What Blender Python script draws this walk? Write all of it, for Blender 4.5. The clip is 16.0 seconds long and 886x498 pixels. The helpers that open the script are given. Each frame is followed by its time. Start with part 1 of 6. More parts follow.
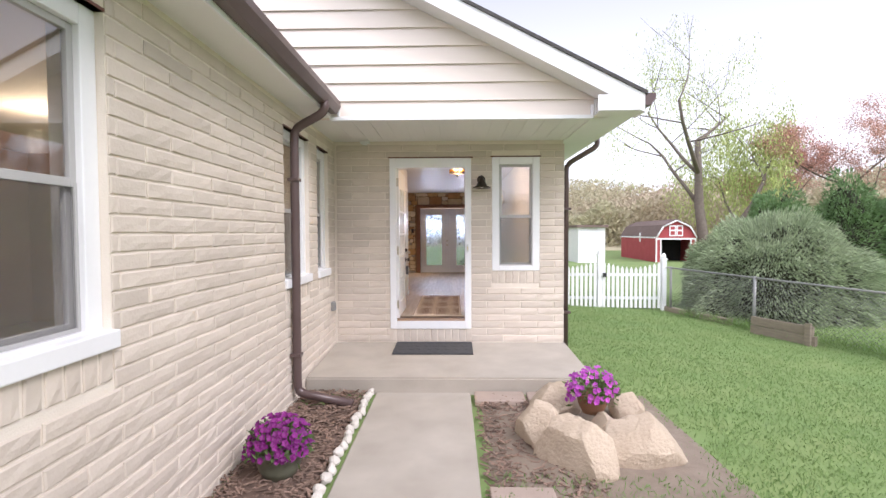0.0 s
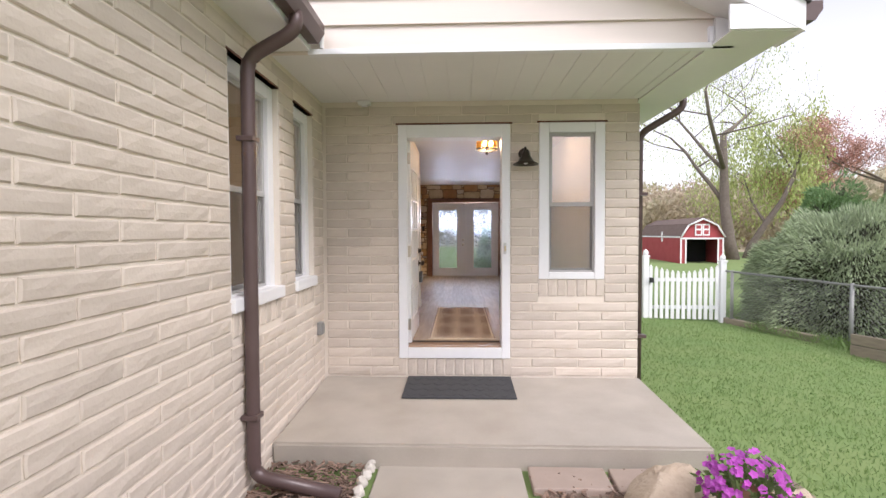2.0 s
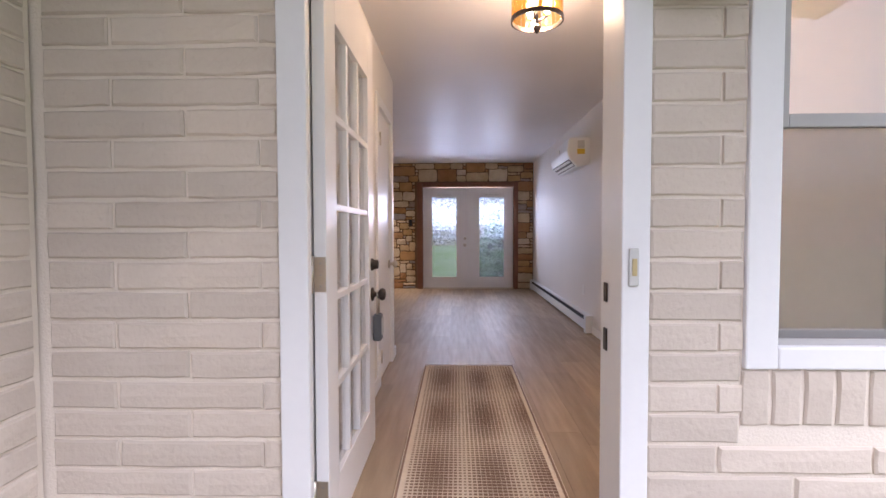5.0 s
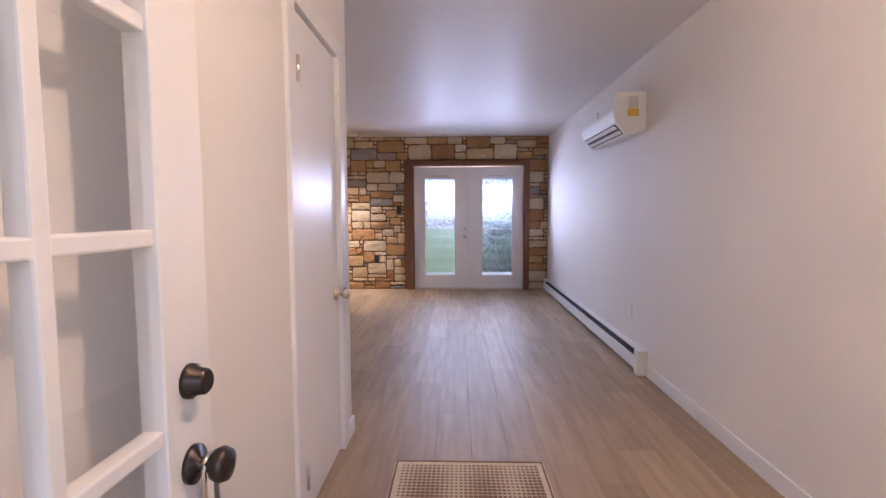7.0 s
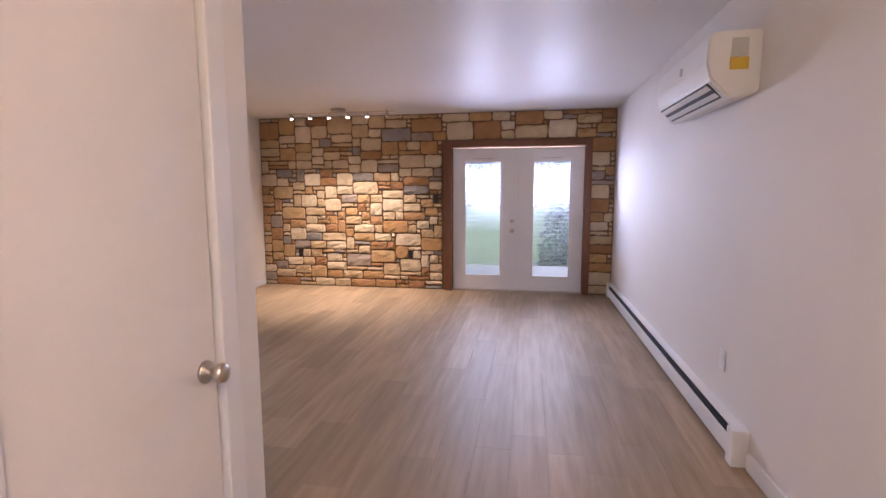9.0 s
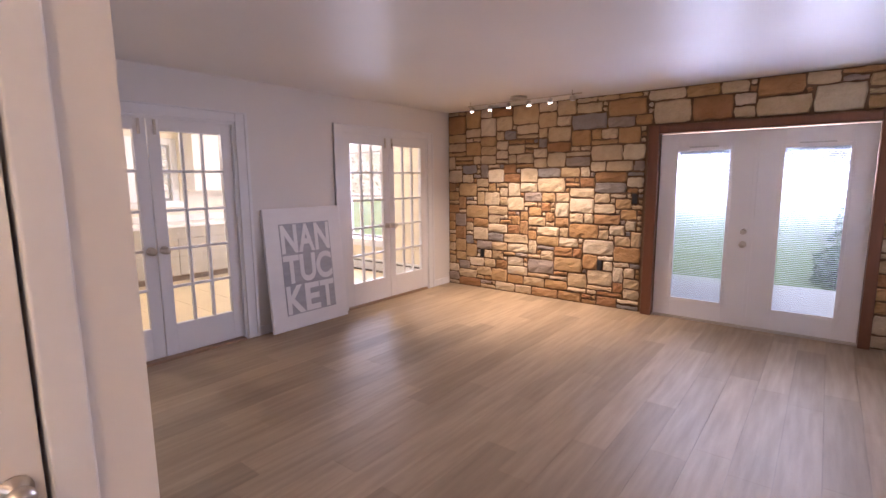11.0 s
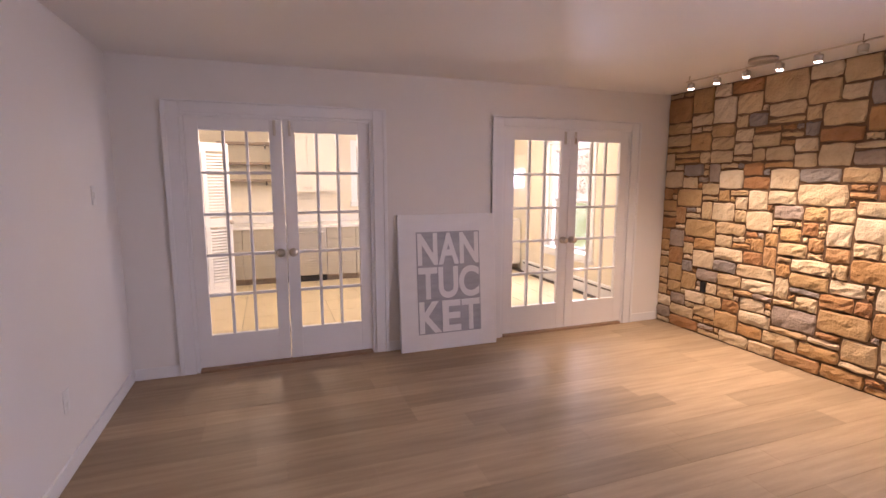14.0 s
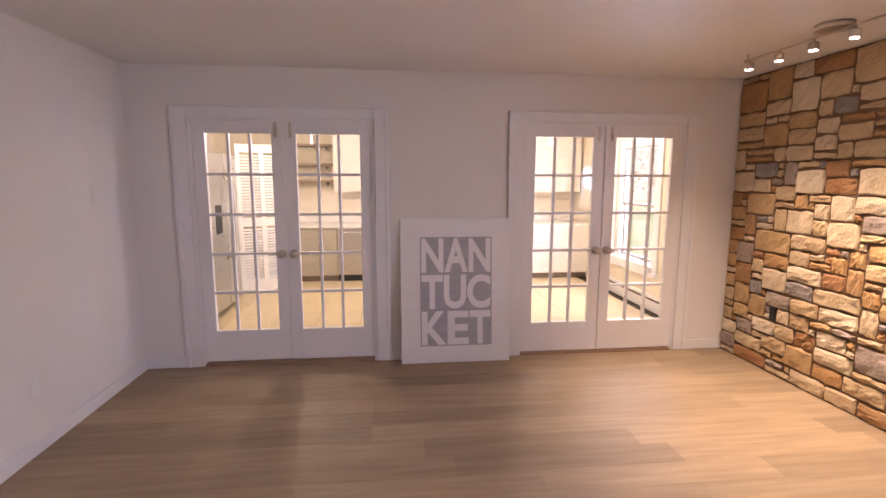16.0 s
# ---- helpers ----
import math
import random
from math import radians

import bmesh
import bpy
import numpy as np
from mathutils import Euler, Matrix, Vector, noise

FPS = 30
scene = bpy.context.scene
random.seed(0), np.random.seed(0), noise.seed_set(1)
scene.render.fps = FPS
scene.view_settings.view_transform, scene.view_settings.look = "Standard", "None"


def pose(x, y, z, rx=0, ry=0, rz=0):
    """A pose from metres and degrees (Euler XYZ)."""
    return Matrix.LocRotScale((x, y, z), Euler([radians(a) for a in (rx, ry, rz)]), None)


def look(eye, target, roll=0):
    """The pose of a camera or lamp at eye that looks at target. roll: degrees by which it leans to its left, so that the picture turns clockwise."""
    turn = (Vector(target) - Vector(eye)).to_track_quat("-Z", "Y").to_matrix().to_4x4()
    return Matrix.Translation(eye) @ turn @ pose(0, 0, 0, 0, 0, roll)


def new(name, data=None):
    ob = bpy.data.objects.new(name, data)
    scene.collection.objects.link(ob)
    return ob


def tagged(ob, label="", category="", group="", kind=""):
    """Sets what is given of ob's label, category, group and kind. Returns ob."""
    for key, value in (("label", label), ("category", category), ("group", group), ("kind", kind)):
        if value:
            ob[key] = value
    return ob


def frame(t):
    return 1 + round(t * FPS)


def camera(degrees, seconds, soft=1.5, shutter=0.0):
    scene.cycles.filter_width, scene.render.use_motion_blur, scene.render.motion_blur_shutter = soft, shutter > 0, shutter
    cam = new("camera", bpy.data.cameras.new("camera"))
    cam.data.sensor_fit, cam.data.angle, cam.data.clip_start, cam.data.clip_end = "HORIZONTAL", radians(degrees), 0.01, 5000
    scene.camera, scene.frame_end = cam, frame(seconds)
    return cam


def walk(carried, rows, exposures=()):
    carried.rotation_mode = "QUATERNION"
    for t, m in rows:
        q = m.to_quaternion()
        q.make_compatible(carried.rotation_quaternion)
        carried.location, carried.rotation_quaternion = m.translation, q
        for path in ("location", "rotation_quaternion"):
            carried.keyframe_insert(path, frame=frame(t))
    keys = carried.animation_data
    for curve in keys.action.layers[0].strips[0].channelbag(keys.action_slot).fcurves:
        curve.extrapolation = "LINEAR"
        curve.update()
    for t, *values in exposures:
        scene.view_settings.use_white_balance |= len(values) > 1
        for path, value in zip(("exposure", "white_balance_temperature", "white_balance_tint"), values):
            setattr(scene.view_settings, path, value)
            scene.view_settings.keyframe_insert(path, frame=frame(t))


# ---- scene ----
cam = camera(85.1, 16.0)
METRES, EYE, TILT, LEAN, TURN = 11.2, 1.7, 0.0, 0.0, 1.2
ROWS = [
    (0.0, 0.0, 0.0, 0.0, -0.01, -1.94, 0.21),
    (0.5, -0.0036, 0.0285, -0.0021, 0.48, -1.8, 0.21),
    (1.0, -0.0096, 0.0659, -0.0031, 0.67, -1.87, 0.21),
    (1.5, -0.0132, 0.11, -0.0035, 0.86, -1.96, 0.19),
    (2.0, -0.0185, 0.1557, -0.0051, 0.82, -1.92, 0.21),
    (2.5, -0.0211, 0.204, -0.0072, 0.74, -1.86, 0.19),
    (3.0, -0.0198, 0.2543, -0.0082, 0.77, -1.94, 0.16),
    (3.5, -0.0187, 0.3043, -0.0088, 0.55, -1.91, 0.27),
    (6.0, -0.0191, 0.5270, -0.0095, 0.44, -2.67, 0.12),
    (6.5, -0.0166, 0.5570, -0.004, 0.83, -3.8, 0.17),
    (7.0, -0.0125, 0.5875, 0.0016, 0.54, -4.37, 0.19),
    (7.5, -0.0086, 0.6160, 0.0068, 0.57, -5.16, 0.31),
    (8.0, -0.0004, 0.638, 0.0088, 1.67, -5.89, 0.3),
    (10.5, 0.0465, 0.7488, 0.0222, 28.94, -8.33, 0.47),
    (11.0, 0.0539, 0.7709, 0.0245, 37.22, -8.22, 0.51),
    (11.5, 0.0525, 0.7933, 0.0243, 44.61, -8.0, 0.37),
    (12.0, 0.0525, 0.8131, 0.0257, 51.17, -8.04, 0.25),
    (12.5, 0.0535, 0.8363, 0.0255, 57.17, -7.98, 0.09),
    (13.0, 0.0466, 0.8574, 0.0264, 61.28, -8.13, 0.0),
    (13.5, 0.0451, 0.8781, 0.0268, 65.25, -8.11, 0.01),
    (14.0, 0.0444, 0.8982, 0.0269, 69.04, -8.1, -0.05),
    (14.5, 0.0407, 0.9195, 0.027, 72.57, -8.12, -0.04),
    (15.0, 0.0415, 0.94, 0.0276, 76.22, -8.13, -0.09),
    (15.5, 0.0427, 0.9616, 0.0278, 79.83, -8.09, -0.14),
    (16.0, 0.0391, 0.9812, 0.0286, 82.67, -8.19, -0.13),
]
walk(cam, [(t, pose(0, 0, EYE, TILT, LEAN, TURN) @ pose(METRES * x, METRES * y, METRES * z, 90 + pitch, roll, yaw)) for t, x, y, z, yaw, pitch, roll in ROWS],
     [(0.0, 1.05, 6000, 19), (3.5, 0.82, 6250, 20), (6.0, 1.25, 5450, 27), (7.0, 1.4, 5450, 28), (8.0, 1.5, 5700, 29), (10.5, 1.57, 5800, 31), (13.5, 1.53, 6330, 35), (16.0, 1.55, 6400, 34)])

# ---- world, sun, large lights ----
world = bpy.data.worlds.new("overcast_sky")
scene.world = world
world.use_nodes = True
wn = world.node_tree.nodes
sky = wn.new("ShaderNodeTexSky")
sky.sky_type, sky.sun_disc = "NISHITA", False
sky.sun_elevation, sky.sun_rotation = radians(46), radians(200)
sky.dust_density, sky.air_density = 2.0, 1.0
hsv = wn.new("ShaderNodeHueSaturation")
hsv.inputs["Saturation"].default_value = 0.12
world.node_tree.links.new(sky.outputs[0], hsv.inputs["Color"])
world.node_tree.links.new(hsv.outputs[0], wn["Background"].inputs["Color"])
wn["Background"].inputs["Strength"].default_value = 0.13


def lamp(name, kind, place, target, power, colour, size=0.1, size_y=None, cone=None):
    data = bpy.data.lights.new(name, kind)
    data.energy, data.color = power, colour
    if kind == "AREA":
        data.shape, data.size, data.size_y = "RECTANGLE", size, size_y or size
    elif kind == "SUN":
        data.angle = radians(size)
    else:
        data.shadow_soft_size = size
    if kind == "SPOT":
        data.spot_size, data.spot_blend = radians(cone), 0.9
    ob = new(name, data)
    ob.matrix_world = look(place, target)
    return tagged(ob, kind="structure")


lamp("sun", "SUN", (8.6, -7.6, 11), (0, 0, 0), 1.4, (1.0, 0.96, 0.9), 25)
WARM, F_AIM = (1.0, 0.70, 0.40), 0.55
lamp("pendant_light", "POINT", (0.07, 7.4, 2.66), (0.07, 7.4, 0), 21, WARM, 0.05)
for i in range(6):
    lx = -2.88 + i * 0.245
    lamp("track_spot", "SPOT", (lx, 13.36, 2.71), (lx - 0.1 + 0.04 * i, 13.43, F_AIM), (15, 17, 23, 29, 26, 10)[i], (1.0, 0.82, 0.57), 0.03, cone=88)
for ly in (10.06, 12.85):
    lamp("kitchen_light", "POINT", (-5.5, ly, 2.48), (-5.5, ly, 0), 13, (1.0, 0.89, 0.66), 0.12)
lamp("front_room_light", "POINT", (-3.6, 4.2, 2.5), (-3.6, 4.2, 0), 13, (1.0, 0.78, 0.48), 0.12)
# daylight coming in through the glazed doors and the kitchen windows
lamp("door_daylight", "AREA", (-0.1, 14.12, 2.06), (-0.1, 12.0, 1.86), 43, (0.80, 0.86, 1.0), 1.4, 0.36)
lamp("window_daylight", "AREA", (-5.45, 14.15, 1.74), (-5.45, 12.0, 1.4), 30, (0.85, 0.9, 1.0), 0.9, 1.4)

# ---- materials ----


def material(name, a, b=None, rough=0.6, scale=6.0, bump=0.15, metal=0.0, fine=90.0, stretch=(1, 1, 1), ramp=None, by_piece=0.0, spec=0.5, emit=0.0, by_island=0.0, coat=0.0, relief=0.01):
    """A surface with broad and fine variation; ramp: colours picked per piece; by_piece: brightness change from piece to piece."""
    m = bpy.data.materials.new(name)
    m.use_nodes = True
    nd, ln = m.node_tree.nodes, m.node_tree.links
    bs = nd["Principled BSDF"]
    b = b or tuple(c * 0.86 for c in a)
    tc, mp = nd.new("ShaderNodeTexCoord"), nd.new("ShaderNodeMapping")
    mp.inputs["Scale"].default_value = stretch
    geo = nd.new("ShaderNodeNewGeometry")
    ln.new(geo.outputs["Position"], mp.inputs["Vector"])
    big, small = nd.new("ShaderNodeTexNoise"), nd.new("ShaderNodeTexNoise")
    for tex, s, d in ((big, scale, 4), (small, fine, 3)):
        tex.inputs["Scale"].default_value, tex.inputs["Detail"].default_value = s, d
        ln.new(mp.outputs[0], tex.inputs["Vector"])
    mixn = nd.new("ShaderNodeMath")
    mixn.operation = "MULTIPLY_ADD"
    ln.new(small.outputs["Fac"], mixn.inputs[0])
    mixn.inputs[1].default_value = 0.45
    off = nd.new("ShaderNodeMath")
    off.operation = "MULTIPLY_ADD"
    ln.new(big.outputs["Fac"], off.inputs[0])
    off.inputs[1].default_value, off.inputs[2].default_value = 1.3, -0.38
    ln.new(off.outputs[0], mixn.inputs[2])
    mix = nd.new("ShaderNodeMix")
    mix.data_type = "RGBA"
    ln.new(mixn.outputs[0], mix.inputs["Factor"])
    mix.inputs["A"].default_value, mix.inputs["B"].default_value = (*a, 1), (*b, 1)
    out = mix.outputs["Result"]
    info = nd.new("ShaderNodeObjectInfo")
    rnd = geo.outputs["Random Per Island"] if by_island else info.outputs["Random"]
    if ramp:
        cr = nd.new("ShaderNodeValToRGB")
        cr.color_ramp.interpolation = "CONSTANT"
        els = cr.color_ramp.elements
        while len(els) < len(ramp):
            els.new(0.5)
        for i, c in enumerate(ramp):
            els[i].position, els[i].color = i / len(ramp), (*c, 1)
        ln.new(rnd, cr.inputs["Fac"])
        mul = nd.new("ShaderNodeMix")
        mul.data_type, mul.blend_type = "RGBA", "MULTIPLY"
        mul.inputs["Factor"].default_value = 1.0
        ln.new(cr.outputs[0], mul.inputs["A"])
        ln.new(out, mul.inputs["B"])
        out = mul.outputs["Result"]
    if by_piece or by_island:
        vr = nd.new("ShaderNodeMapRange")
        w = by_piece or by_island
        vr.inputs["To Min"].default_value, vr.inputs["To Max"].default_value = 1 - w, 1 + w
        ln.new(rnd, vr.inputs["Value"])
        hs = nd.new("ShaderNodeHueSaturation")
        ln.new(vr.outputs[0], hs.inputs["Value"])
        ln.new(out, hs.inputs["Color"])
        out = hs.outputs[0]
    ln.new(out, bs.inputs["Base Color"])
    rr = nd.new("ShaderNodeMapRange")
    rr.inputs["To Min"].default_value, rr.inputs["To Max"].default_value = max(0.02, rough - 0.08), min(1, rough + 0.08)
    ln.new(big.outputs["Fac"], rr.inputs["Value"])
    ln.new(rr.outputs[0], bs.inputs["Roughness"])
    bs.inputs["Metallic"].default_value, bs.inputs["Specular IOR Level"].default_value = metal, spec
    bs.inputs["Coat Weight"].default_value = coat
    if bump:
        bp = nd.new("ShaderNodeBump")
        bp.inputs["Strength"].default_value, bp.inputs["Distance"].default_value = bump, relief
        ln.new(mixn.outputs[0], bp.inputs["Height"])
        ln.new(bp.outputs[0], bs.inputs["Normal"])
    if emit:
        bs.inputs["Emission Color"].default_value, bs.inputs["Emission Strength"].default_value = (*a, 1), emit
    return m


def glass_material(name, tint=(1, 1, 1), rough=0.0, gloss=0.12):
    m = bpy.data.materials.new(name)
    m.use_nodes = True
    nd, ln = m.node_tree.nodes, m.node_tree.links
    nd.remove(nd["Principled BSDF"])
    tr, gl, fr, mx = nd.new("ShaderNodeBsdfTransparent"), nd.new("ShaderNodeBsdfGlossy"), nd.new("ShaderNodeLayerWeight"), nd.new("ShaderNodeMixShader")
    tr.inputs[0].default_value = (*tint, 1)
    gl.inputs["Roughness"].default_value = rough
    pw, ad = nd.new("ShaderNodeMath"), nd.new("ShaderNodeMath")
    pw.operation, ad.operation = "POWER", "MULTIPLY_ADD"
    pw.inputs[1].default_value, ad.inputs[1].default_value, ad.inputs[2].default_value = 4.0, 0.8, gloss * 0.35
    ln.new(fr.outputs["Facing"], pw.inputs[0])
    ln.new(pw.outputs[0], ad.inputs[0])
    ln.new(ad.outputs[0], mx.inputs[0])
    ln.new(tr.outputs[0], mx.inputs[1])
    ln.new(gl.outputs[0], mx.inputs[2])
    ln.new(mx.outputs[0], nd["Material Output"].inputs["Surface"])
    return m


def leaf_material(name, a, b, rough=0.55, vary=0.3, patch=1.2):
    """Leaves: colour varies from leaf to leaf, and light shines through."""
    m = material(name, a, b, rough, patch, 0.0, by_island=vary)
    nd, ln = m.node_tree.nodes, m.node_tree.links
    tl, mx = nd.new("ShaderNodeBsdfTranslucent"), nd.new("ShaderNodeMixShader")
    bs = nd["Principled BSDF"]
    ln.new(bs.inputs["Base Color"].links[0].from_socket, tl.inputs["Color"])
    mx.inputs[0].default_value = 0.35
    ln.new(bs.outputs[0], mx.inputs[1])
    ln.new(tl.outputs[0], mx.inputs[2])
    ln.new(mx.outputs[0], nd["Material Output"].inputs["Surface"])
    return m


def screen_material(name, colour, cover):
    """Fine mesh that lets part of the light through."""
    m = bpy.data.materials.new(name)
    m.use_nodes = True
    nd, ln = m.node_tree.nodes, m.node_tree.links
    tr, mx = nd.new("ShaderNodeBsdfTransparent"), nd.new("ShaderNodeMixShader")
    bs = nd["Principled BSDF"]
    bs.inputs["Base Color"].default_value, bs.inputs["Roughness"].default_value = (*colour, 1), 0.8
    mx.inputs[0].default_value = cover
    ln.new(tr.outputs[0], mx.inputs[1])
    ln.new(bs.outputs[0], mx.inputs[2])
    ln.new(mx.outputs[0], nd["Material Output"].inputs["Surface"])
    return m


M = {}
M["brick"] = material("painted_brick", (0.64, 0.565, 0.485), (0.55, 0.475, 0.40), 0.75, 3.5, 0.5, fine=60, by_piece=0.085, relief=0.012)
M["bricks"] = material("painted_brick_joined", (0.64, 0.565, 0.485), (0.55, 0.475, 0.40), 0.75, 3.5, 0.5, fine=60, by_island=0.085, relief=0.012)
M["mortar"] = material("painted_mortar", (0.78, 0.71, 0.62), (0.70, 0.62, 0.53), 0.85, 5, 0.5, fine=120)
M["concrete"] = material("worn_concrete", (0.50, 0.455, 0.39), (0.34, 0.30, 0.25), 0.85, 2.2, 0.3, fine=140)
M["pale_concrete"] = material("pale_concrete", (0.74, 0.72, 0.69), (0.64, 0.62, 0.59), 0.85, 2.2, 0.2, fine=140)
M["trim"] = material("white_trim_paint", (0.83, 0.83, 0.83), (0.76, 0.76, 0.77), 0.4, 3, 0.08, fine=40)
M["door"] = material("white_door_paint", (0.84, 0.83, 0.83), (0.79, 0.78, 0.78), 0.35, 3, 0.06, fine=50)
M["wall"] = material("matt_white_wall_paint", (0.80, 0.775, 0.745), (0.76, 0.735, 0.705), 0.7, 1.5, 0.12, fine=220, relief=0.004)
M["ceiling"] = material("ceiling_paint", (0.80, 0.775, 0.76), (0.76, 0.74, 0.725), 0.5, 1.2, 0.12, fine=160, relief=0.004)
M["beige"] = material("beige_room_paint", (0.62, 0.50, 0.34), (0.56, 0.45, 0.31), 0.7, 2, 0.1)
M["siding"] = material("almond_vinyl_siding", (0.74, 0.66, 0.59), (0.69, 0.61, 0.54), 0.5, 2.5, 0.12, fine=40, stretch=(0.3, 1, 4), by_piece=0.03)
M["soffit"] = material("white_vinyl_soffit", (0.80, 0.79, 0.77), (0.75, 0.74, 0.72), 0.45, 2, 0.06)
M["shingle"] = material("dark_asphalt_shingles", (0.05, 0.045, 0.045), (0.09, 0.085, 0.08), 0.9, 8, 0.6, fine=200)
M["brown"] = material("brown_painted_aluminium", (0.085, 0.055, 0.052), (0.12, 0.08, 0.075), 0.35, 4, 0.06, metal=0.1)
M["lintel"] = material("red_oxide_steel", (0.16, 0.055, 0.035), (0.10, 0.04, 0.03), 0.7, 8, 0.2)
M["rubber"] = material("black_rubber", (0.035, 0.036, 0.04), (0.06, 0.062, 0.068), 0.75, 20, 0.4, fine=250)
M["glass"] = glass_material("window_glass")
M["patio_glass"] = glass_material("tinted_double_glazing", (0.80, 0.84, 0.86))
M["house_glass"] = glass_material("reflecting_window_glass", gloss=0.3)
M["screen"] = screen_material("insect_screen", (0.14, 0.135, 0.13), 0.26)
M["bronze"] = material("dark_bronze", (0.045, 0.038, 0.036), (0.075, 0.06, 0.05), 0.35, 9, 0.05, metal=0.8)
M["nickel"] = material("satin_nickel", (0.62, 0.57, 0.50), (0.55, 0.50, 0.44), 0.3, 9, 0.03, metal=1.0)
M["steel"] = material("stainless_steel", (0.55, 0.54, 0.52), (0.48, 0.47, 0.45), 0.3, 4, 0.03, metal=0.9, stretch=(1, 1, 20))
M["vinyl_sash"] = material("grey_window_sash", (0.45, 0.44, 0.43), (0.40, 0.39, 0.38), 0.45, 5, 0.05)
M["plank"] = material("greige_oak_plank", (0.45, 0.33, 0.205), (0.28, 0.20, 0.122), 0.5, 3.2, 0.12, fine=46, stretch=(9, 0.7, 1), by_piece=0.16, relief=0.002, spec=0.36)
M["subfloor"] = material("dark_subfloor", (0.05, 0.04, 0.035), rough=0.9)
STONES = [(0.66, 0.52, 0.33), (0.52, 0.31, 0.13), (0.72, 0.61, 0.43), (0.47, 0.26, 0.11), (0.62, 0.47, 0.28), (0.56, 0.36, 0.16), (0.74, 0.63, 0.46), (0.40, 0.33, 0.28), (0.68, 0.54, 0.35), (0.44, 0.23, 0.10), (0.70, 0.57, 0.38), (0.57, 0.39, 0.19), (0.64, 0.49, 0.29), (0.50, 0.30, 0.14), (0.73, 0.60, 0.41), (0.60, 0.44, 0.25), (0.34, 0.31, 0.29)]
M["stone"] = material("split_fieldstone", (1.0, 1.0, 1.0), (0.68, 0.62, 0.55), 0.8, 7, 0.9, fine=55, ramp=STONES, relief=0.02)
M["grout"] = material("dark_brown_grout", (0.20, 0.12, 0.065), (0.13, 0.075, 0.04), 0.9, 12, 0.5)
M["oak"] = material("brown_stained_trim", (0.20, 0.075, 0.032), (0.13, 0.045, 0.02), 0.4, 4, 0.2, fine=60, stretch=(6, 6, 0.8))
M["threshold"] = material("wood_threshold", (0.35, 0.22, 0.13), (0.25, 0.15, 0.09), 0.4, 6, 0.1)
M["mulch"] = material("wood_mulch", (0.19, 0.125, 0.095), (0.10, 0.065, 0.05), 0.9, 14, 0.9, fine=160)
M["chip"] = material("wood_chips", (0.30, 0.21, 0.16), (0.16, 0.10, 0.075), 0.9, 30, 0.3, by_island=0.45)
M["soil"] = material("bare_soil", (0.30, 0.24, 0.19), (0.19, 0.15, 0.11), 0.95, 7, 0.7, fine=110)
M["ground"] = material("lawn_ground", (0.15, 0.25, 0.075), (0.24, 0.30, 0.11), 0.9, 1.4, 0.6, fine=60)
M["grass"] = leaf_material("grass_blades", (0.16, 0.27, 0.08), (0.25, 0.34, 0.13), vary=0.14)
M["rock"] = material("tan_boulder", (0.58, 0.48, 0.37), (0.42, 0.33, 0.24), 0.85, 4.5, 0.9, fine=40, relief=0.03)
M["edging"] = material("white_edging_stone", (0.66, 0.62, 0.56), (0.54, 0.50, 0.44), 0.8, 12, 0.4)
M["flag"] = material("flagstone", (0.42, 0.33, 0.28), (0.34, 0.27, 0.22), 0.8, 6, 0.4)
M["pot"] = material("grey_green_pot", (0.16, 0.165, 0.115), (0.11, 0.115, 0.08), 0.5, 6, 0.1)
M["terracotta"] = material("brown_pot", (0.30, 0.15, 0.08), (0.22, 0.11, 0.06), 0.6, 6, 0.1)
M["pansy"] = leaf_material("purple_petals", (0.19, 0.02, 0.20), (0.33, 0.035, 0.26))
M["petunia"] = leaf_material("violet_pink_petals", (0.40, 0.13, 0.52), (0.66, 0.05, 0.48))
M["leaf"] = leaf_material("green_leaves", (0.10, 0.17, 0.05), (0.18, 0.25, 0.09))
M["yew"] = leaf_material("grey_green_conifer_sprays", (0.30, 0.38, 0.22), (0.42, 0.48, 0.31))
M["hedge"] = leaf_material("deep_green_hedge_sprays", (0.13, 0.23, 0.09), (0.22, 0.33, 0.14))
M["willow"] = leaf_material("spring_green_willow_leaves", (0.42, 0.50, 0.16), (0.55, 0.60, 0.27))
M["maple"] = leaf_material("red_maple_buds", (0.52, 0.26, 0.21), (0.60, 0.38, 0.30))
M["woods"] = leaf_material("hazy_spring_woods", (0.40, 0.46, 0.24), (0.58, 0.42, 0.36), vary=0.12, patch=0.05)
M["hill"] = material("hazy_wooded_ground", (0.36, 0.38, 0.22), (0.50, 0.38, 0.31), 0.95, 0.05, 0.3, fine=1.2)
# near-black colour carries the shade deep inside the evergreens
M["core"] = material("shaded_inner_fill", (0.05, 0.055, 0.03), (0.03, 0.03, 0.02), 0.95, 6, 0.5)
M["bark"] = material("grey_brown_bark", (0.20, 0.165, 0.135), (0.11, 0.09, 0.075), 0.9, 6, 0.8, fine=60)
M["galv"] = material("galvanized_wire", (0.34, 0.34, 0.33), (0.26, 0.26, 0.25), 0.5, 10, 0.05, metal=0.4)
M["picket"] = material("white_vinyl_picket", (0.85, 0.85, 0.86), (0.80, 0.80, 0.81), 0.4, 3, 0.04)
M["timber"] = material("weathered_timber", (0.30, 0.25, 0.19), (0.19, 0.155, 0.12), 0.9, 5, 0.4, stretch=(1, 1, 5))
M["barn_red"] = material("faded_red_barn_boards", (0.42, 0.07, 0.08), (0.34, 0.055, 0.06), 0.8, 2, 0.2)
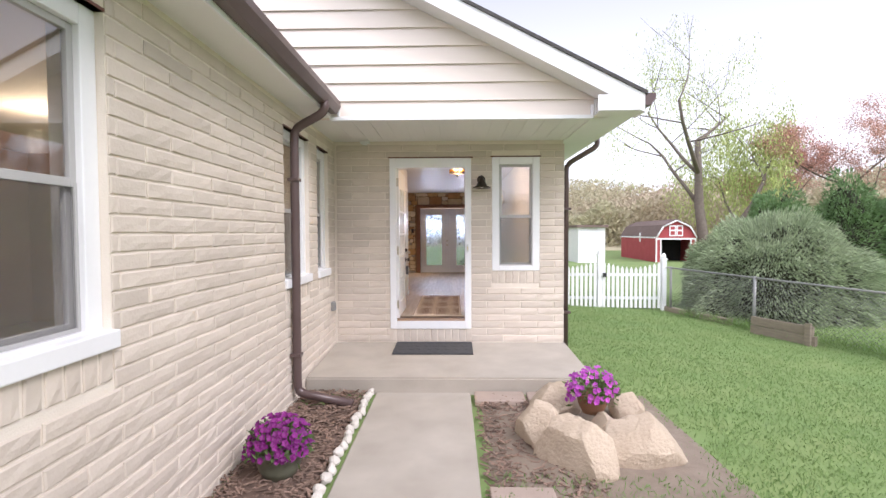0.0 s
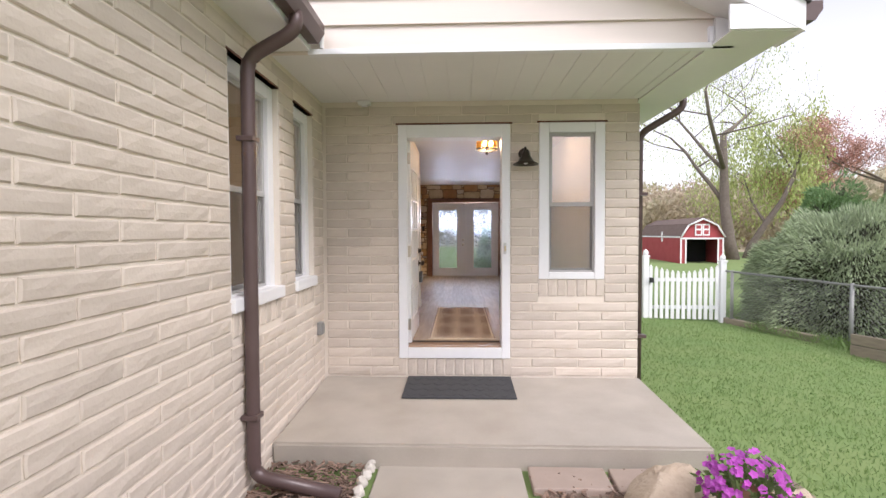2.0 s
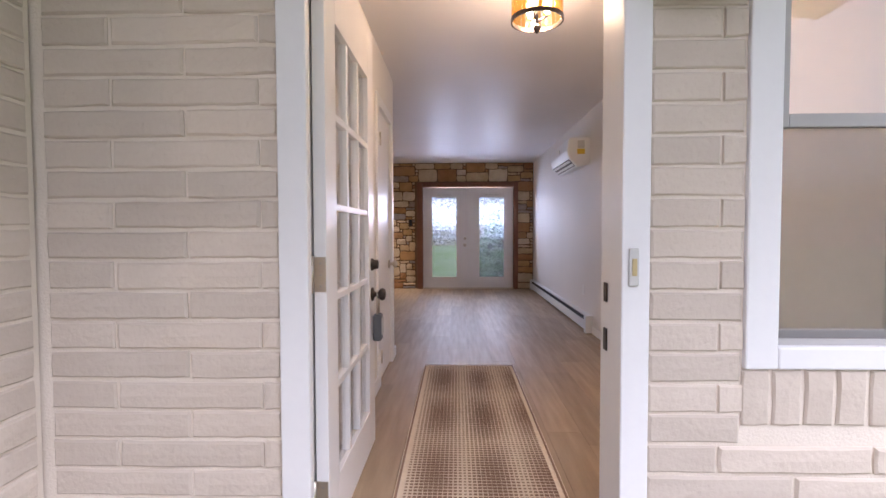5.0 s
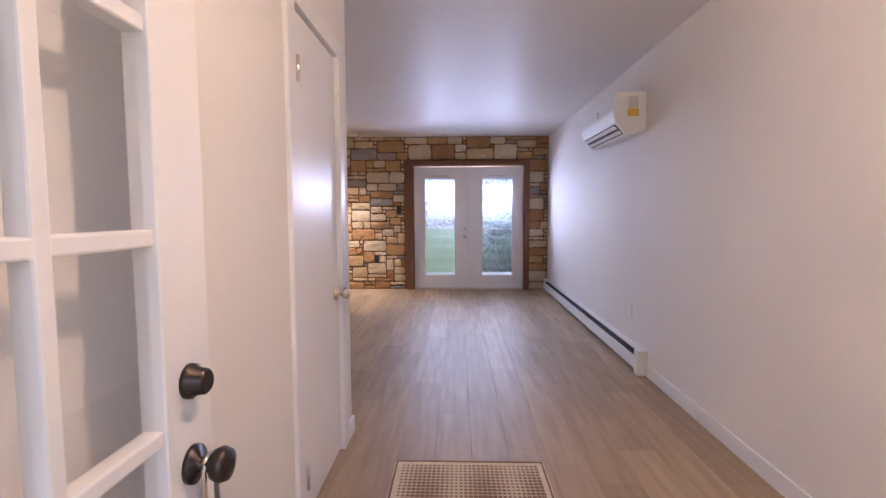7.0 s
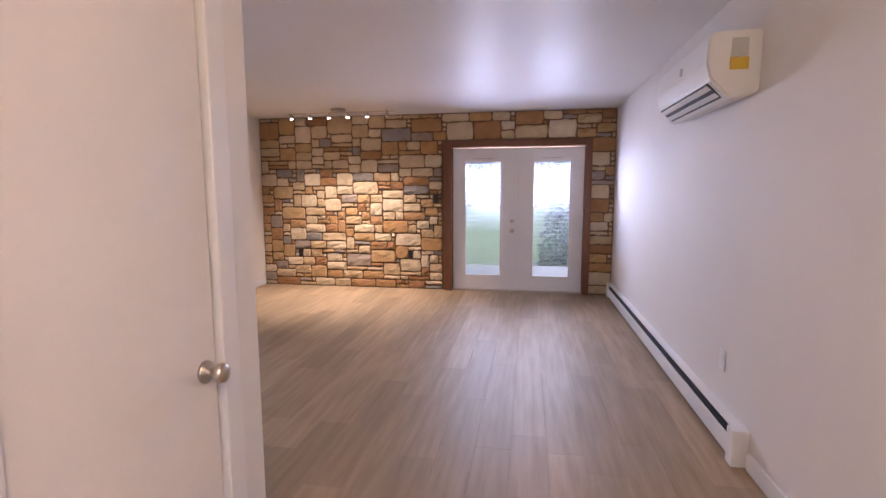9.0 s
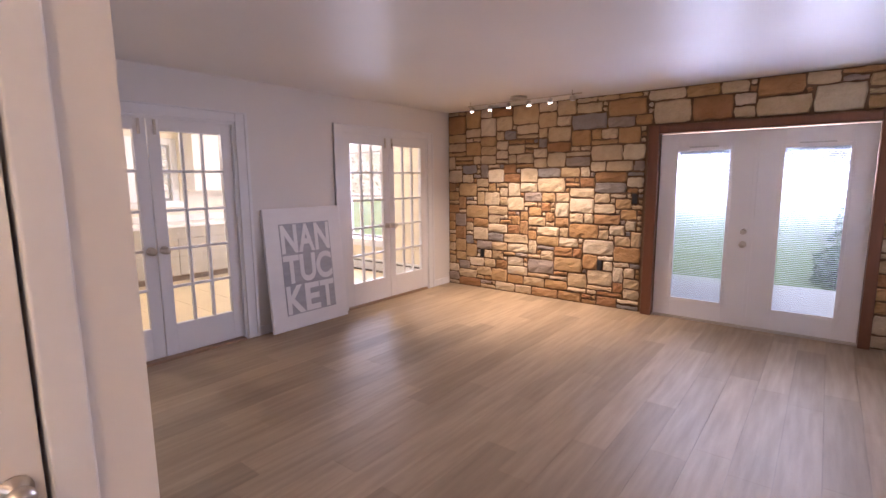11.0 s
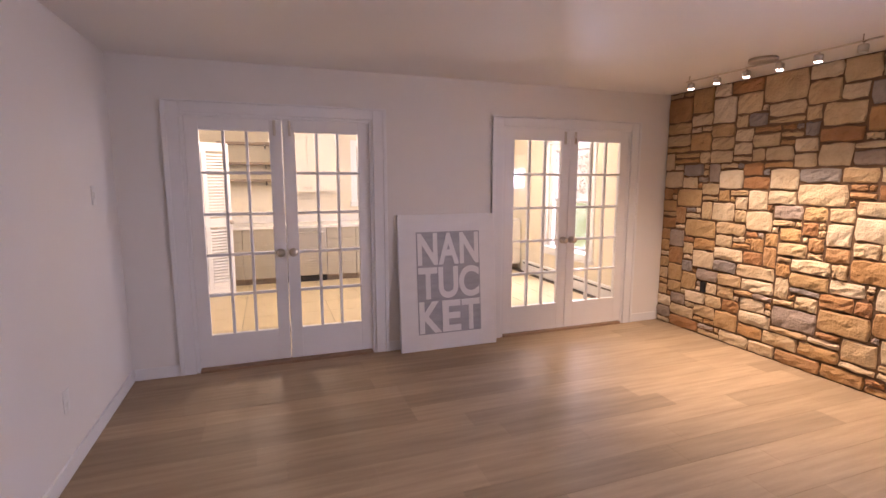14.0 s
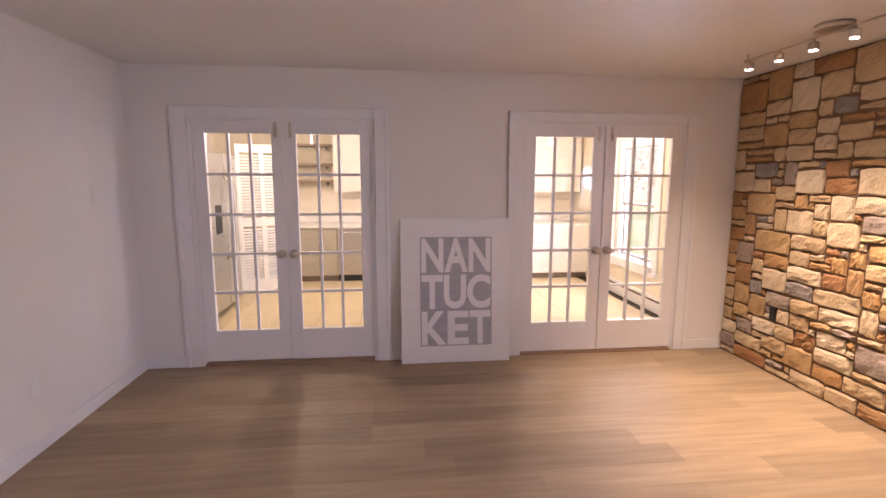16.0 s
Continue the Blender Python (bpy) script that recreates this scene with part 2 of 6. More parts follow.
M["barn_roof"] = material("brown_barn_shingles", (0.19, 0.135, 0.115), (0.13, 0.09, 0.08), 0.9, 5, 0.4)
# black that paints the shade inside the barn
M["black"] = material("unlit_inside_black", (0.012, 0.012, 0.012), rough=0.8, bump=0.0)
M["bin"] = material("grey_plastic_bin", (0.10, 0.105, 0.115), rough=0.5)
M["rug"] = material("cream_brown_woven_rug", (0.74, 0.64, 0.50), (0.62, 0.52, 0.40), 0.95, 40, 0.4, fine=300)
M["rug_dark"] = material("brown_rug_yarn", (0.215, 0.135, 0.09), (0.27, 0.18, 0.125), 0.95, 40, 0.4, fine=300)
M["plastic"] = material("white_plastic", (0.82, 0.82, 0.80), (0.78, 0.78, 0.76), 0.35, 4, 0.02)
# yellow carries the glow of the lit bell button
M["bell_glow"] = material("lit_button_yellow", (0.55, 0.44, 0.22), rough=0.4, bump=0)
M["dark"] = material("dark_slot", (0.02, 0.02, 0.022), rough=0.6, bump=0)
M["sticker"] = material("yellow_sticker", (0.75, 0.52, 0.05), rough=0.5, bump=0)
M["paper"] = material("grey_paper_label", (0.60, 0.60, 0.58), rough=0.6, bump=0)
M["enamel"] = material("white_enamel", (0.80, 0.80, 0.79), (0.76, 0.76, 0.75), 0.35, 3, 0.03)
M["canvas"] = material("white_painted_board", (0.86, 0.85, 0.85), (0.80, 0.79, 0.79), 0.55, 5, 0.2, fine=60, stretch=(1, 1, 3))
M["grey_paint"] = material("grey_brushed_paint", (0.34, 0.34, 0.37), (0.48, 0.48, 0.51), 0.6, 6, 0.1, fine=30, stretch=(1, 1, 6))
M["cabinet"] = material("greige_cabinet_paint", (0.43, 0.39, 0.31), (0.38, 0.345, 0.27), 0.45, 3, 0.05)
M["cabinet_white"] = material("cream_cabinet_paint", (0.78, 0.74, 0.66), (0.74, 0.70, 0.62), 0.45, 3, 0.05)
M["counter"] = material("white_counter", (0.82, 0.80, 0.76), (0.76, 0.74, 0.70), 0.3, 10, 0.03)
M["tile"] = material("honey_vinyl_tile", (0.64, 0.53, 0.33), (0.57, 0.46, 0.28), 0.35, 5, 0.06, by_piece=0.06)
M["kitchen_wall"] = material("cream_kitchen_paint", (0.80, 0.73, 0.58), (0.76, 0.69, 0.55), 0.7, 2, 0.08)
M["shelf"] = material("brown_grey_shelf_wood", (0.33, 0.25, 0.18), (0.24, 0.18, 0.13), 0.6, 6, 0.1)
M["bulb"] = material("lit_bulb", (1.0, 0.78, 0.45), rough=0.4, bump=0, emit=14)
M["spot_bulb"] = material("lit_spot", (1.0, 0.88, 0.70), rough=0.4, bump=0, emit=12)
M["dim_bulb"] = material("frosted_lit_bowl", (1.0, 0.86, 0.62), rough=0.4, bump=0, emit=3.5)
M["crystal"] = glass_material("amber_crystal", (1.0, 0.80, 0.42), 0.05)
M["blind"] = material("white_blind_slat", (0.83, 0.85, 0.88), (0.78, 0.80, 0.84), 0.5, 5, 0.02)

# ---- builders ----


def box(bm, x0, x1, y0, y1, z0, z1, bev=0.0):
    """A box, with its edges rounded by bev."""
    vs = [bm.verts.new((x, y, z)) for x in (x0, x1) for y in (y0, y1) for z in (z0, z1)]
    fs = [bm.faces.new([vs[i] for i in q]) for q in ((0, 1, 3, 2), (4, 6, 7, 5), (0, 4, 5, 1), (2, 3, 7, 6), (0, 2, 6, 4), (1, 5, 7, 3))]
    if bev:
        es = list({e for f in fs for e in f.edges})
        bmesh.ops.bevel(bm, geom=es, offset=bev, segments=2, affect="EDGES", profile=0.5)
    return bm


def boxes(*bs, bev=0.0):
    bm = bmesh.new()
    for b in bs:
        box(bm, *b, bev=bev)
    return bm


def turned(profile, n=20, centre=(0, 0), bm=None):
    """A solid of revolution about z from (radius, height) rows."""
    bm = bm or bmesh.new()
    rings = []
    for r, z in profile:
        rings.append([bm.verts.new((centre[0] + max(r, 1e-4) * math.cos(2 * math.pi * i / n), centre[1] + max(r, 1e-4) * math.sin(2 * math.pi * i / n), z)) for i in range(n)])
    for a, b in zip(rings, rings[1:]):
        for i in range(n):
            f = bm.faces.new((a[i], a[(i + 1) % n], b[(i + 1) % n], b[i]))
            f.smooth = True
    bm.faces.new(rings[0][::-1])
    bm.faces.new(rings[-1])
    return bm


def tube(points, radius, n=8, bm=None, squash=1.0):
    """A pipe along points; radius: one value or one for each point."""
    bm = bm or bmesh.new()
    pts = [Vector(p) for p in points]
    rad = radius if isinstance(radius, (list, tuple)) else [radius] * len(pts)
    rings = []
    for i, p in enumerate(pts):
        d = (pts[min(i + 1, len(pts) - 1)] - pts[max(i - 1, 0)]).normalized()
        side = d.cross(Vector((0.13, 0.21, 1.0)) if abs(d.z) < 0.9 else Vector((0, 1, 0))).normalized()
        up = side.cross(d)
        rings.append([bm.verts.new(p + rad[i] * (math.cos(2 * math.pi * k / n) * side + squash * math.sin(2 * math.pi * k / n) * up)) for k in range(n)])
    for a, b in zip(rings, rings[1:]):
        for k in range(n):
            f = bm.faces.new((a[k], a[(k + 1) % n], b[(k + 1) % n], b[k]))
            f.smooth = True
    bm.faces.new(rings[0][::-1])
    bm.faces.new(rings[-1])
    return bm


def mesh_of(name, bm, mat):
    bmesh.ops.recalc_face_normals(bm, faces=bm.faces)
    me = bpy.data.meshes.new(name)
    bm.to_mesh(me)
    bm.free()
    me.materials.append(mat)
    return me


def part(name, bm, mat, parent=None, label=""):
    """One mesh object from bm, under a thing or a part."""
    ob = new(name, mesh_of(name, bm, mat))
    ob.parent = parent
    return tagged(ob, label)


def thing(name, label, category, m=None, group="", kind=""):
    """An empty that holds the parts of one thing."""
    ob = new(name)
    if m is not None:
        ob.matrix_world = m
    return tagged(ob, label, category, group, kind)


def structure(name, bm, mat, label, category=""):
    return tagged(part(name, bm, mat), label, category or name.split("_")[0], kind="structure")


def wall_with_holes(axis, a0, a1, z0, z1, p0, p1, holes):
    """A wall that runs along axis from a0 to a1 with thickness p0 to p1 and openings (b0, b1, zb, zt)."""
    bm = bmesh.new()

    def put(u0, u1, w0, w1):
        if u1 - u0 > 1e-4 and w1 - w0 > 1e-4:
            box(bm, *((u0, u1, p0, p1) if axis == "x" else (p0, p1, u0, u1)), w0, w1)
    at = a0
    for b0, b1, zb, zt in sorted(holes):
        put(at, b0, z0, z1)
        put(b0, b1, z0, zb)
        put(b0, b1, zt, z1)
        at = b1
    put(at, a1, z0, z1)
    return bm


def piece(w, h, d, rng, rough=0.004, round_=0.006, nx=4, nz=2):
    """Vertices and faces of one brick or stone: uneven face towards -y, chamfered rim, back at y = 0."""
    vs, fs = [], []
    for j in range(nz + 1):
        for i in range(nx + 1):
            u, v = i / nx, j / nz
            x, z = (u - 0.5) * (w - 2 * round_), (v - 0.5) * (h - 2 * round_)
            edge = i in (0, nx) or j in (0, nz)
            vs.append((x + rng.uniform(-rough, rough) * 0.8, -d + rng.uniform(-rough, rough) + (0.2 * round_ if edge else -0.3 * rough), z + rng.uniform(-rough, rough) * 0.8))
    for j in range(nz):
        for i in range(nx):
            a = j * (nx + 1) + i
            fs.append((a, a + 1, a + nx + 2, a + nx + 1))
    rim = [i for i in range(nx + 1)] + [j * (nx + 1) + nx for j in range(1, nz + 1)] + [nz * (nx + 1) + i for i in range(nx - 1, -1, -1)] + [j * (nx + 1) for j in range(nz - 1, 0, -1)]
    n, prev = len(rim), rim
    for depth in (-d + round_, 0.0):
        base = len(vs)
        for k in rim:
            x, _, z = vs[k]
            s = 1 + 2 * round_ / w, 1 + 2 * round_ / h
            vs.append((x * s[0], depth, z * s[1]))
        ring = [base + i for i in range(n)]
        for i in range(n):
            fs.append((prev[i], ring[i], ring[(i + 1) % n], prev[(i + 1) % n]))
        prev = ring
    return vs, fs


def data_mesh(name, vs, fs, mat, smooth=False):
    me = bpy.data.meshes.new(name)
    me.from_pydata(vs, [], fs)
    me.materials.append(mat)
    if smooth:
        me.polygons.foreach_set("use_smooth", [True] * len(me.polygons))
    me.update()
    return me


def sprays(centres, normals, length, width, mat, name, parent, seed, bend=0.6, label=""):
    """Many small leaves: a bent diamond at each centre, lying about its normal."""
    rng = np.random.default_rng(seed)
    c, nrm = np.asarray(centres, float), np.asarray(normals, float)
    k = len(c)
    d = nrm + rng.normal(0, bend, (k, 3))
    d /= np.linalg.norm(d, axis=1, keepdims=True) + 1e-9
    s = np.cross(d, rng.normal(0, 1, (k, 3)))
    s /= np.linalg.norm(s, axis=1, keepdims=True) + 1e-9
    L, W = length * rng.uniform(0.6, 1.3, (k, 1)), width * rng.uniform(0.6, 1.3, (k, 1))
    v = np.stack([c, c + d * L * 0.5 + s * W * 0.5, c + d * L, c + d * L * 0.5 - s * W * 0.5], 1).reshape(-1, 3)
    f = np.arange(4 * k).reshape(-1, 4)
    me = bpy.data.meshes.new(name)
    me.from_pydata(v.tolist(), [], f.tolist())
    me.materials.append(mat)
    ob = new(name, me)
    ob.parent = parent
    return tagged(ob, label)

# ---- the large structure ----
F, C = 0.545, 2.845            # indoor floor and ceiling
WX, EX, SY, NY = -3.64, 1.075, 9.075, 13.90   # living room
HX = -0.848                     # closet wall beside the hall
FY, LX, RX = 6.45, -1.58, 1.48  # porch wall, side wall of the front wing, east corner


def ground_z(x, y):
    d = max(0.0, x - 1.6)
    return -0.02 - 0.17 * min(1.0, d / 3.5) + 0.012 * noise.noise((x * 0.9, y * 0.9, 0)) - 0.004 * max(0, min(y, 40) - 12) * min(1, d / 3)


def ground_sheet():
    bm = bmesh.new()
    xs = [-400, -120, -40, -12, -4] + [-2 + 0.5 * i for i in range(26)] + [12, 15, 20, 30, 60, 140, 400]
    ys = [-400, -100, -30, -8, -3] + [-2 + 0.5 * i for i in range(34)] + [18, 22, 30, 40, 60, 120, 400]
    grid = [[bm.verts.new((x, y, ground_z(x, y))) for x in xs] for y in ys]
    for j in range(len(ys) - 1):
        for i in range(len(xs) - 1):
            bm.faces.new((grid[j][i], grid[j][i + 1], grid[j + 1][i + 1], grid[j + 1][i])).smooth = True
    return bm


structure("ground", ground_sheet(), M["ground"], "sloping spring lawn with thin and yellowed patches", "ground")
structure("pavement", boxes((-0.82, 0.18, -6, 5.12, -0.12, 0.0), bev=0.012), M["concrete"], "narrow poured concrete garden path up to the porch", "path")


def porch():
    bm = bmesh.new()
    vs = [bm.verts.new(p) for p in ((-1.58, 5.08, -0.1), (1.50, 5.08, -0.1), (1.50, 6.46, -0.1), (-1.58, 6.46, -0.1), (-1.58, 5.05, 0.165), (1.50, 5.05, 0.165), (1.50, 6.46, 0.225), (-1.58, 6.46, 0.225))]
    for q in ((0, 3, 2, 1), (4, 5, 6, 7), (0, 1, 5, 4), (1, 2, 6, 5), (2, 3, 7, 6), (3, 0, 4, 7)):
        bm.faces.new([vs[i] for i in q])
    bmesh.ops.bevel(bm, geom=list(bm.edges), offset=0.018, segments=2, affect="EDGES")
    return bm


structure("porch_slab", porch(), M["concrete"], "low poured concrete porch slab with a stained rounded edge", "porch")
structure("porch_footing", boxes((-1.57, 1.46, 5.16, 6.4, -0.12, 0.03)), M["mortar"], "beige painted footing under the porch slab", "footing")

WIN = [(0.85, 2.20, 1.20, 2.71), (4.52, 5.30, 1.20, 2.71), (5.62, 6.12, 1.20, 2.71)]
structure("wall_west_wing", wall_with_holes("y", -6, FY, -0.15, 2.93, LX - 0.28, LX - 0.010, WIN), M["mortar"], "cream painted brick side wall of the front wing")
structure("wall_porch", wall_with_holes("x", LX - 0.28, RX - 0.02, 0.0, 2.93, FY + 0.010, 6.64, [(-0.845, 0.242, 0.41, 2.69), (0.52, 1.15, 1.19, 2.70)]), M["mortar"], "cream painted brick entrance wall under the porch roof")
structure("wall_east", wall_with_holes("y", 6.64, 14.15, -0.3, 2.93, EX, RX - 0.02, []), M["wall"], "long plain white painted wall of the hall and living room")
# rest of the front wing and what closes the house
structure("wall_wing_back", boxes((-6.0, -5.8, -6, 6.7, 0, 2.93), (-6, LX - 0.28, -6.2, -6.0, 0, 2.93), (-5.8, LX - 0.28, 6.5, 6.7, 0, 2.93)), M["beige"], "beige painted walls of the front room")
structure("floor_wing", boxes((-6.0, LX - 0.28, -6.0, 6.5, 0.3, 0.5)), M["plank"], "wooden floor of the front room")
structure("ceiling_wing", boxes((-6.0, LX - 0.28, -6.0, 6.5, 2.80, 2.93)), M["wall"], "white ceiling of the front room")

# living room and hall
structure("floor", boxes((WX - 0.06, EX, 6.64, NY + 0.06, F - 0.25, F - 0.008)), M["subfloor"], "floor of greige oak planks in hall and living room")
structure("ceiling", boxes((WX - 0.12, EX + 0.02, 6.64, NY + 0.3, C, C + 0.08)), M["ceiling"], "smooth softly shining white painted ceiling")
structure("wall_closet", wall_with_holes("y", 6.64, SY, F - 0.02, C, HX - 0.11, HX, [(8.25, 8.88, F - 0.01, 2.45)]), M["wall"], "white painted closet wall beside the hall")
structure("wall_south", boxes((WX, HX - 0.11, SY - 0.11, SY, F - 0.02, C)), M["wall"], "plain white painted living room wall")
structure("wall_closet_back", boxes((-2.0, -1.9, 6.64, SY - 0.11, F - 0.02, C)), M["wall"], "white back wall of the closet")
D1, D2 = (9.50, 10.87), (12.05, 13.43)
structure("wall_west", wall_with_holes("y", 8.99, NY + 0.2, F - 0.02, C, WX - 0.12, WX, [(D1[0], D1[1], F, 2.475), (D2[0], D2[1], F, 2.475)]), M["wall"], "white painted wall with two pairs of glazed doors")
GX0, GX1, GZ = -0.94, 0.715, 2.405
structure("wall_north", wall_with_holes("x", WX - 0.1, EX + 0.42, F - 0.3, C + 0.1, NY, NY + 0.22, [(GX0, GX1, F, GZ)]), M["grout"], "fieldstone feature wall with recessed dark joints")
# kitchen
KX, KS, KN = -7.42, 8.40, 13.97
structure("floor_kitchen", boxes((KX, WX - 0.06, KS, KN, F - 0.2, F - 0.006)), M["subfloor"], "honey coloured tile floor of the kitchen")
structure("ceiling_kitchen", boxes((KX, WX - 0.12, KS, KN, C, C + 0.08)), M["kitchen_wall"], "cream painted kitchen ceiling")
structure("wall_kitchen_west", wall_with_holes("y", KS, KN, F - 0.02, C, KX - 0.2, KX, [(11.30, 12.0, 1.62, 2.62)]), M["kitchen_wall"], "cream painted kitchen wall behind the counter")
structure("wall_kitchen_north", wall_with_holes("x", KX, WX - 0.1, F - 0.02, C, KN, KN + 0.2, [(-5.95, -4.95, 0.98, 2.52)]), M["kitchen_wall"], "cream painted kitchen wall with a tall window")
structure("wall_kitchen_south", boxes((KX, WX - 0.12, KS - 0.15, KS, F - 0.02, C), (WX - 0.12, WX, KS - 0.15, 8.99, F - 0.02, C)), M["kitchen_wall"], "cream painted kitchen wall beside the fridge")

# ---- roofs ----
PITCH = 0.51
RIDGE, EAVE, EZ = -3.0, 1.92, 3.09


def roof_plane(x0, z0, x1, z1, y0, y1, t):
    bm = bmesh.new()
    vs = [bm.verts.new((x, y, z + dz)) for dz in (0, -t) for x, z in ((x0, z0), (x1, z1)) for y in (y0, y1)]
    for q in ((0, 1, 3, 2), (4, 6, 7, 5), (0, 4, 5, 1), (2, 3, 7, 6), (0, 2, 6, 4), (1, 5, 7, 3)):
        bm.faces.new([vs[i] for i in q])
    return bm


RZ = EZ + PITCH * (EAVE - RIDGE)
structure("roof_east", roof_plane(EAVE, EZ, RIDGE, RZ, 4.83, 15.0, 0.035), M["shingle"], "dark asphalt shingle roof slope", "roof")
structure("roof_west", roof_plane(RIDGE, RZ, -7.6, RZ - PITCH * 4.6, 4.83, 15.0, 0.035), M["shingle"], "dark asphalt shingle roof slope", "roof")
structure("roof_wing", roof_plane(-1.25, 3.07, -3.7, 3.07 + 0.5 * 2.45, -6.3, 5.13, 0.03), M["shingle"], "dark shingle roof over the front wing", "roof")
structure("roof_wing_back", roof_plane(-3.7, 4.295, -6.2, 3.05, -6.3, 5.13, 0.03), M["shingle"], "dark shingle roof over the front wing", "roof")


def rake(y0, y1, drop0, drop1, x0=EAVE - 0.02):
    """A board that follows the slope of the gable."""
    bm = bmesh.new()
    vs = []
    for x in (x0, RIDGE):
        z = EZ + PITCH * (EAVE - x)
        vs += [bm.verts.new((x, y, z - d)) for y in (y0, y1) for d in (drop0, drop1)]
    for q in ((0, 1, 3, 2), (4, 6, 7, 5), (0, 4, 5, 1), (2, 3, 7, 6), (0, 2, 6, 4), (1, 5, 7, 3)):
        bm.faces.new([vs[i] for i in q])
    return bm


structure("trim_rake", rake(4.85, 4.87, 0.036, 0.215), M["trim"], "white rake fascia board along the gable", "fascia")
structure("soffit_rake", rake(4.87, 5.13, 0.20, 0.212), M["soffit"], "white vinyl soffit under the gable overhang", "soffit")
structure("trim_eave_return", boxes((1.44, EAVE - 0.03, 4.852, 4.872, 2.905, 3.06), (EAVE - 0.05, EAVE - 0.03, 4.872, 15, 2.905, 3.06), bev=0.003), M["trim"], "white fascia around the eave corner", "fascia")
structure("soffit_east", boxes((RX - 0.02, EAVE - 0.05, 4.87, 15, 2.90, 2.91)), M["soffit"], "white vinyl soffit along the east eave", "soffit")
soffit = structure("soffit_porch", boxes((-1.30, RX - 0.02, 5.16, FY + 0.02, 2.918, 2.93)), M["soffit"], "white grooved vinyl soffit of the porch ceiling", "soffit")
structure("soffit_wing", boxes((LX - 0.04, -1.30, -6.2, FY, 2.915, 2.925)), M["soffit"], "white soffit under the eave of the front wing", "soffit")
structure("trim_wing_fascia", boxes((-1.30, -1.285, -6.2, 5.12, 2.91, 3.07)), M["trim"], "white fascia behind the gutter", "fascia")
structure("trim_gable", boxes((-1.30, 1.47, 5.105, 5.16, 2.885, 2.925), (1.44, 1.47, 5.10, 5.15, 2.925, 3.03), (-1.215, -1.19, 5.10, 5.15, 2.925, 3.08), bev=0.004), M["trim"], "white trim under the gable siding", "trim")
structure("gable_backing", boxes((-1.7, 1.44, 5.16, 5.2, 2.93, 3.05), (1.475, EAVE - 0.06, 5.09, 5.12, 2.915, 3.08)), M["soffit"], "board behind the lowest course of siding", "backing")


def siding_board(i):
    """A lapped board, cut off by the slope at its end."""
    z0, z1 = 2.90 + i * 0.19, 2.90 + (i + 1) * 0.19 + 0.012
    lim = lambda z: min(1.62, EAVE - (z + 0.20 - EZ) / PITCH)
    bm = bmesh.new()
    x0 = RIDGE
    a = [(x0, 5.118, z0), (lim(z0), 5.118, z0), (lim(z1), 5.142, z1), (x0, 5.142, z1)]
    b = [(x, 5.155, z) for x, _, z in a]
    vs = [bm.verts.new(p) for p in a + b]
    for q in ((0, 1, 2, 3), (7, 6, 5, 4), (0, 4, 5, 1), (1, 5, 6, 2), (2, 6, 7, 3), (3, 7, 4, 0)):
        bm.faces.new([vs[k] for k in q])
    return bm


gable = thing("wall_gable", "almond vinyl lap siding on the porch gable", "siding", kind="structure")
for i in range(13):
    part("board", siding_board(i), M["siding"], gable)
for i in range(15):
    x = -1.28 + i * 0.19
    part("soffit_groove", boxes((x, x + 0.178, 5.165, FY - 0.012, 2.912, 2.9185), bev=0.002), M["soffit"], soffit)

# ---- gutters and downspouts ----


def gutter(name, length_pts, label):
    """A box gutter along y with a lip, open above."""
    (x0, x1, y0, y1, z0, z1) = length_pts
    s = 1 if x1 > x0 else -1
    bm = bmesh.new()
    prof = [(x0, z1), (x0, z0), (x0 + (x1 - x0) * 0.62, z0), (x1, z0 + (z1 - z0) * 0.55), (x1, z1), (x1 - s * 0.012, z1), (x1 - s * 0.012, z0 + (z1 - z0) * 0.58), (x0 + (x1 - x0) * 0.6, z0 + 0.006), (x0 + s * 0.004, z0 + 0.006), (x0 + s * 0.004, z1)]
    r = [[bm.verts.new((x, y, z)) for x, z in prof] for y in (y0, y1)]
    n = len(prof)
    for i in range(n):
        bm.faces.new((r[0][i], r[0][(i + 1) % n], r[1][(i + 1) % n], r[1][i]))
    for y, e in ((y0, 0), (y1, 1)):
        bm.faces.new([bm.verts.new((x, y, z)) for x, z in prof[:5]])
    return tagged(part(name, bm, M["brown"]), label, "gutter")


gutter("gutter", (-1.282, -1.17, -6.2, 5.07, 2.945, 3.065), "brown aluminium gutter along the wing's eave")
gutter("gutter", (EAVE - 0.028, EAVE + 0.09, 4.86, 15, 2.955, 3.075), "brown aluminium gutter along the east eave")


def rounded_path(pts, r=0.09, k=5):
    """Corners of a path rounded off."""
    out = [Vector(pts[0])]
    for a, b, c in zip(pts, pts[1:], pts[2:]):
        a, b, c = Vector(a), Vector(b), Vector(c)
        p, q = b + (a - b).normalized() * min(r, (a - b).length * 0.49), b + (c - b).normalized() * min(r, (c - b).length * 0.49)
        out += [p.lerp(b, t).lerp(b.lerp(q, t), t) for t in [i / k for i in range(k + 1)]]
    return out + [Vector(pts[-1])]


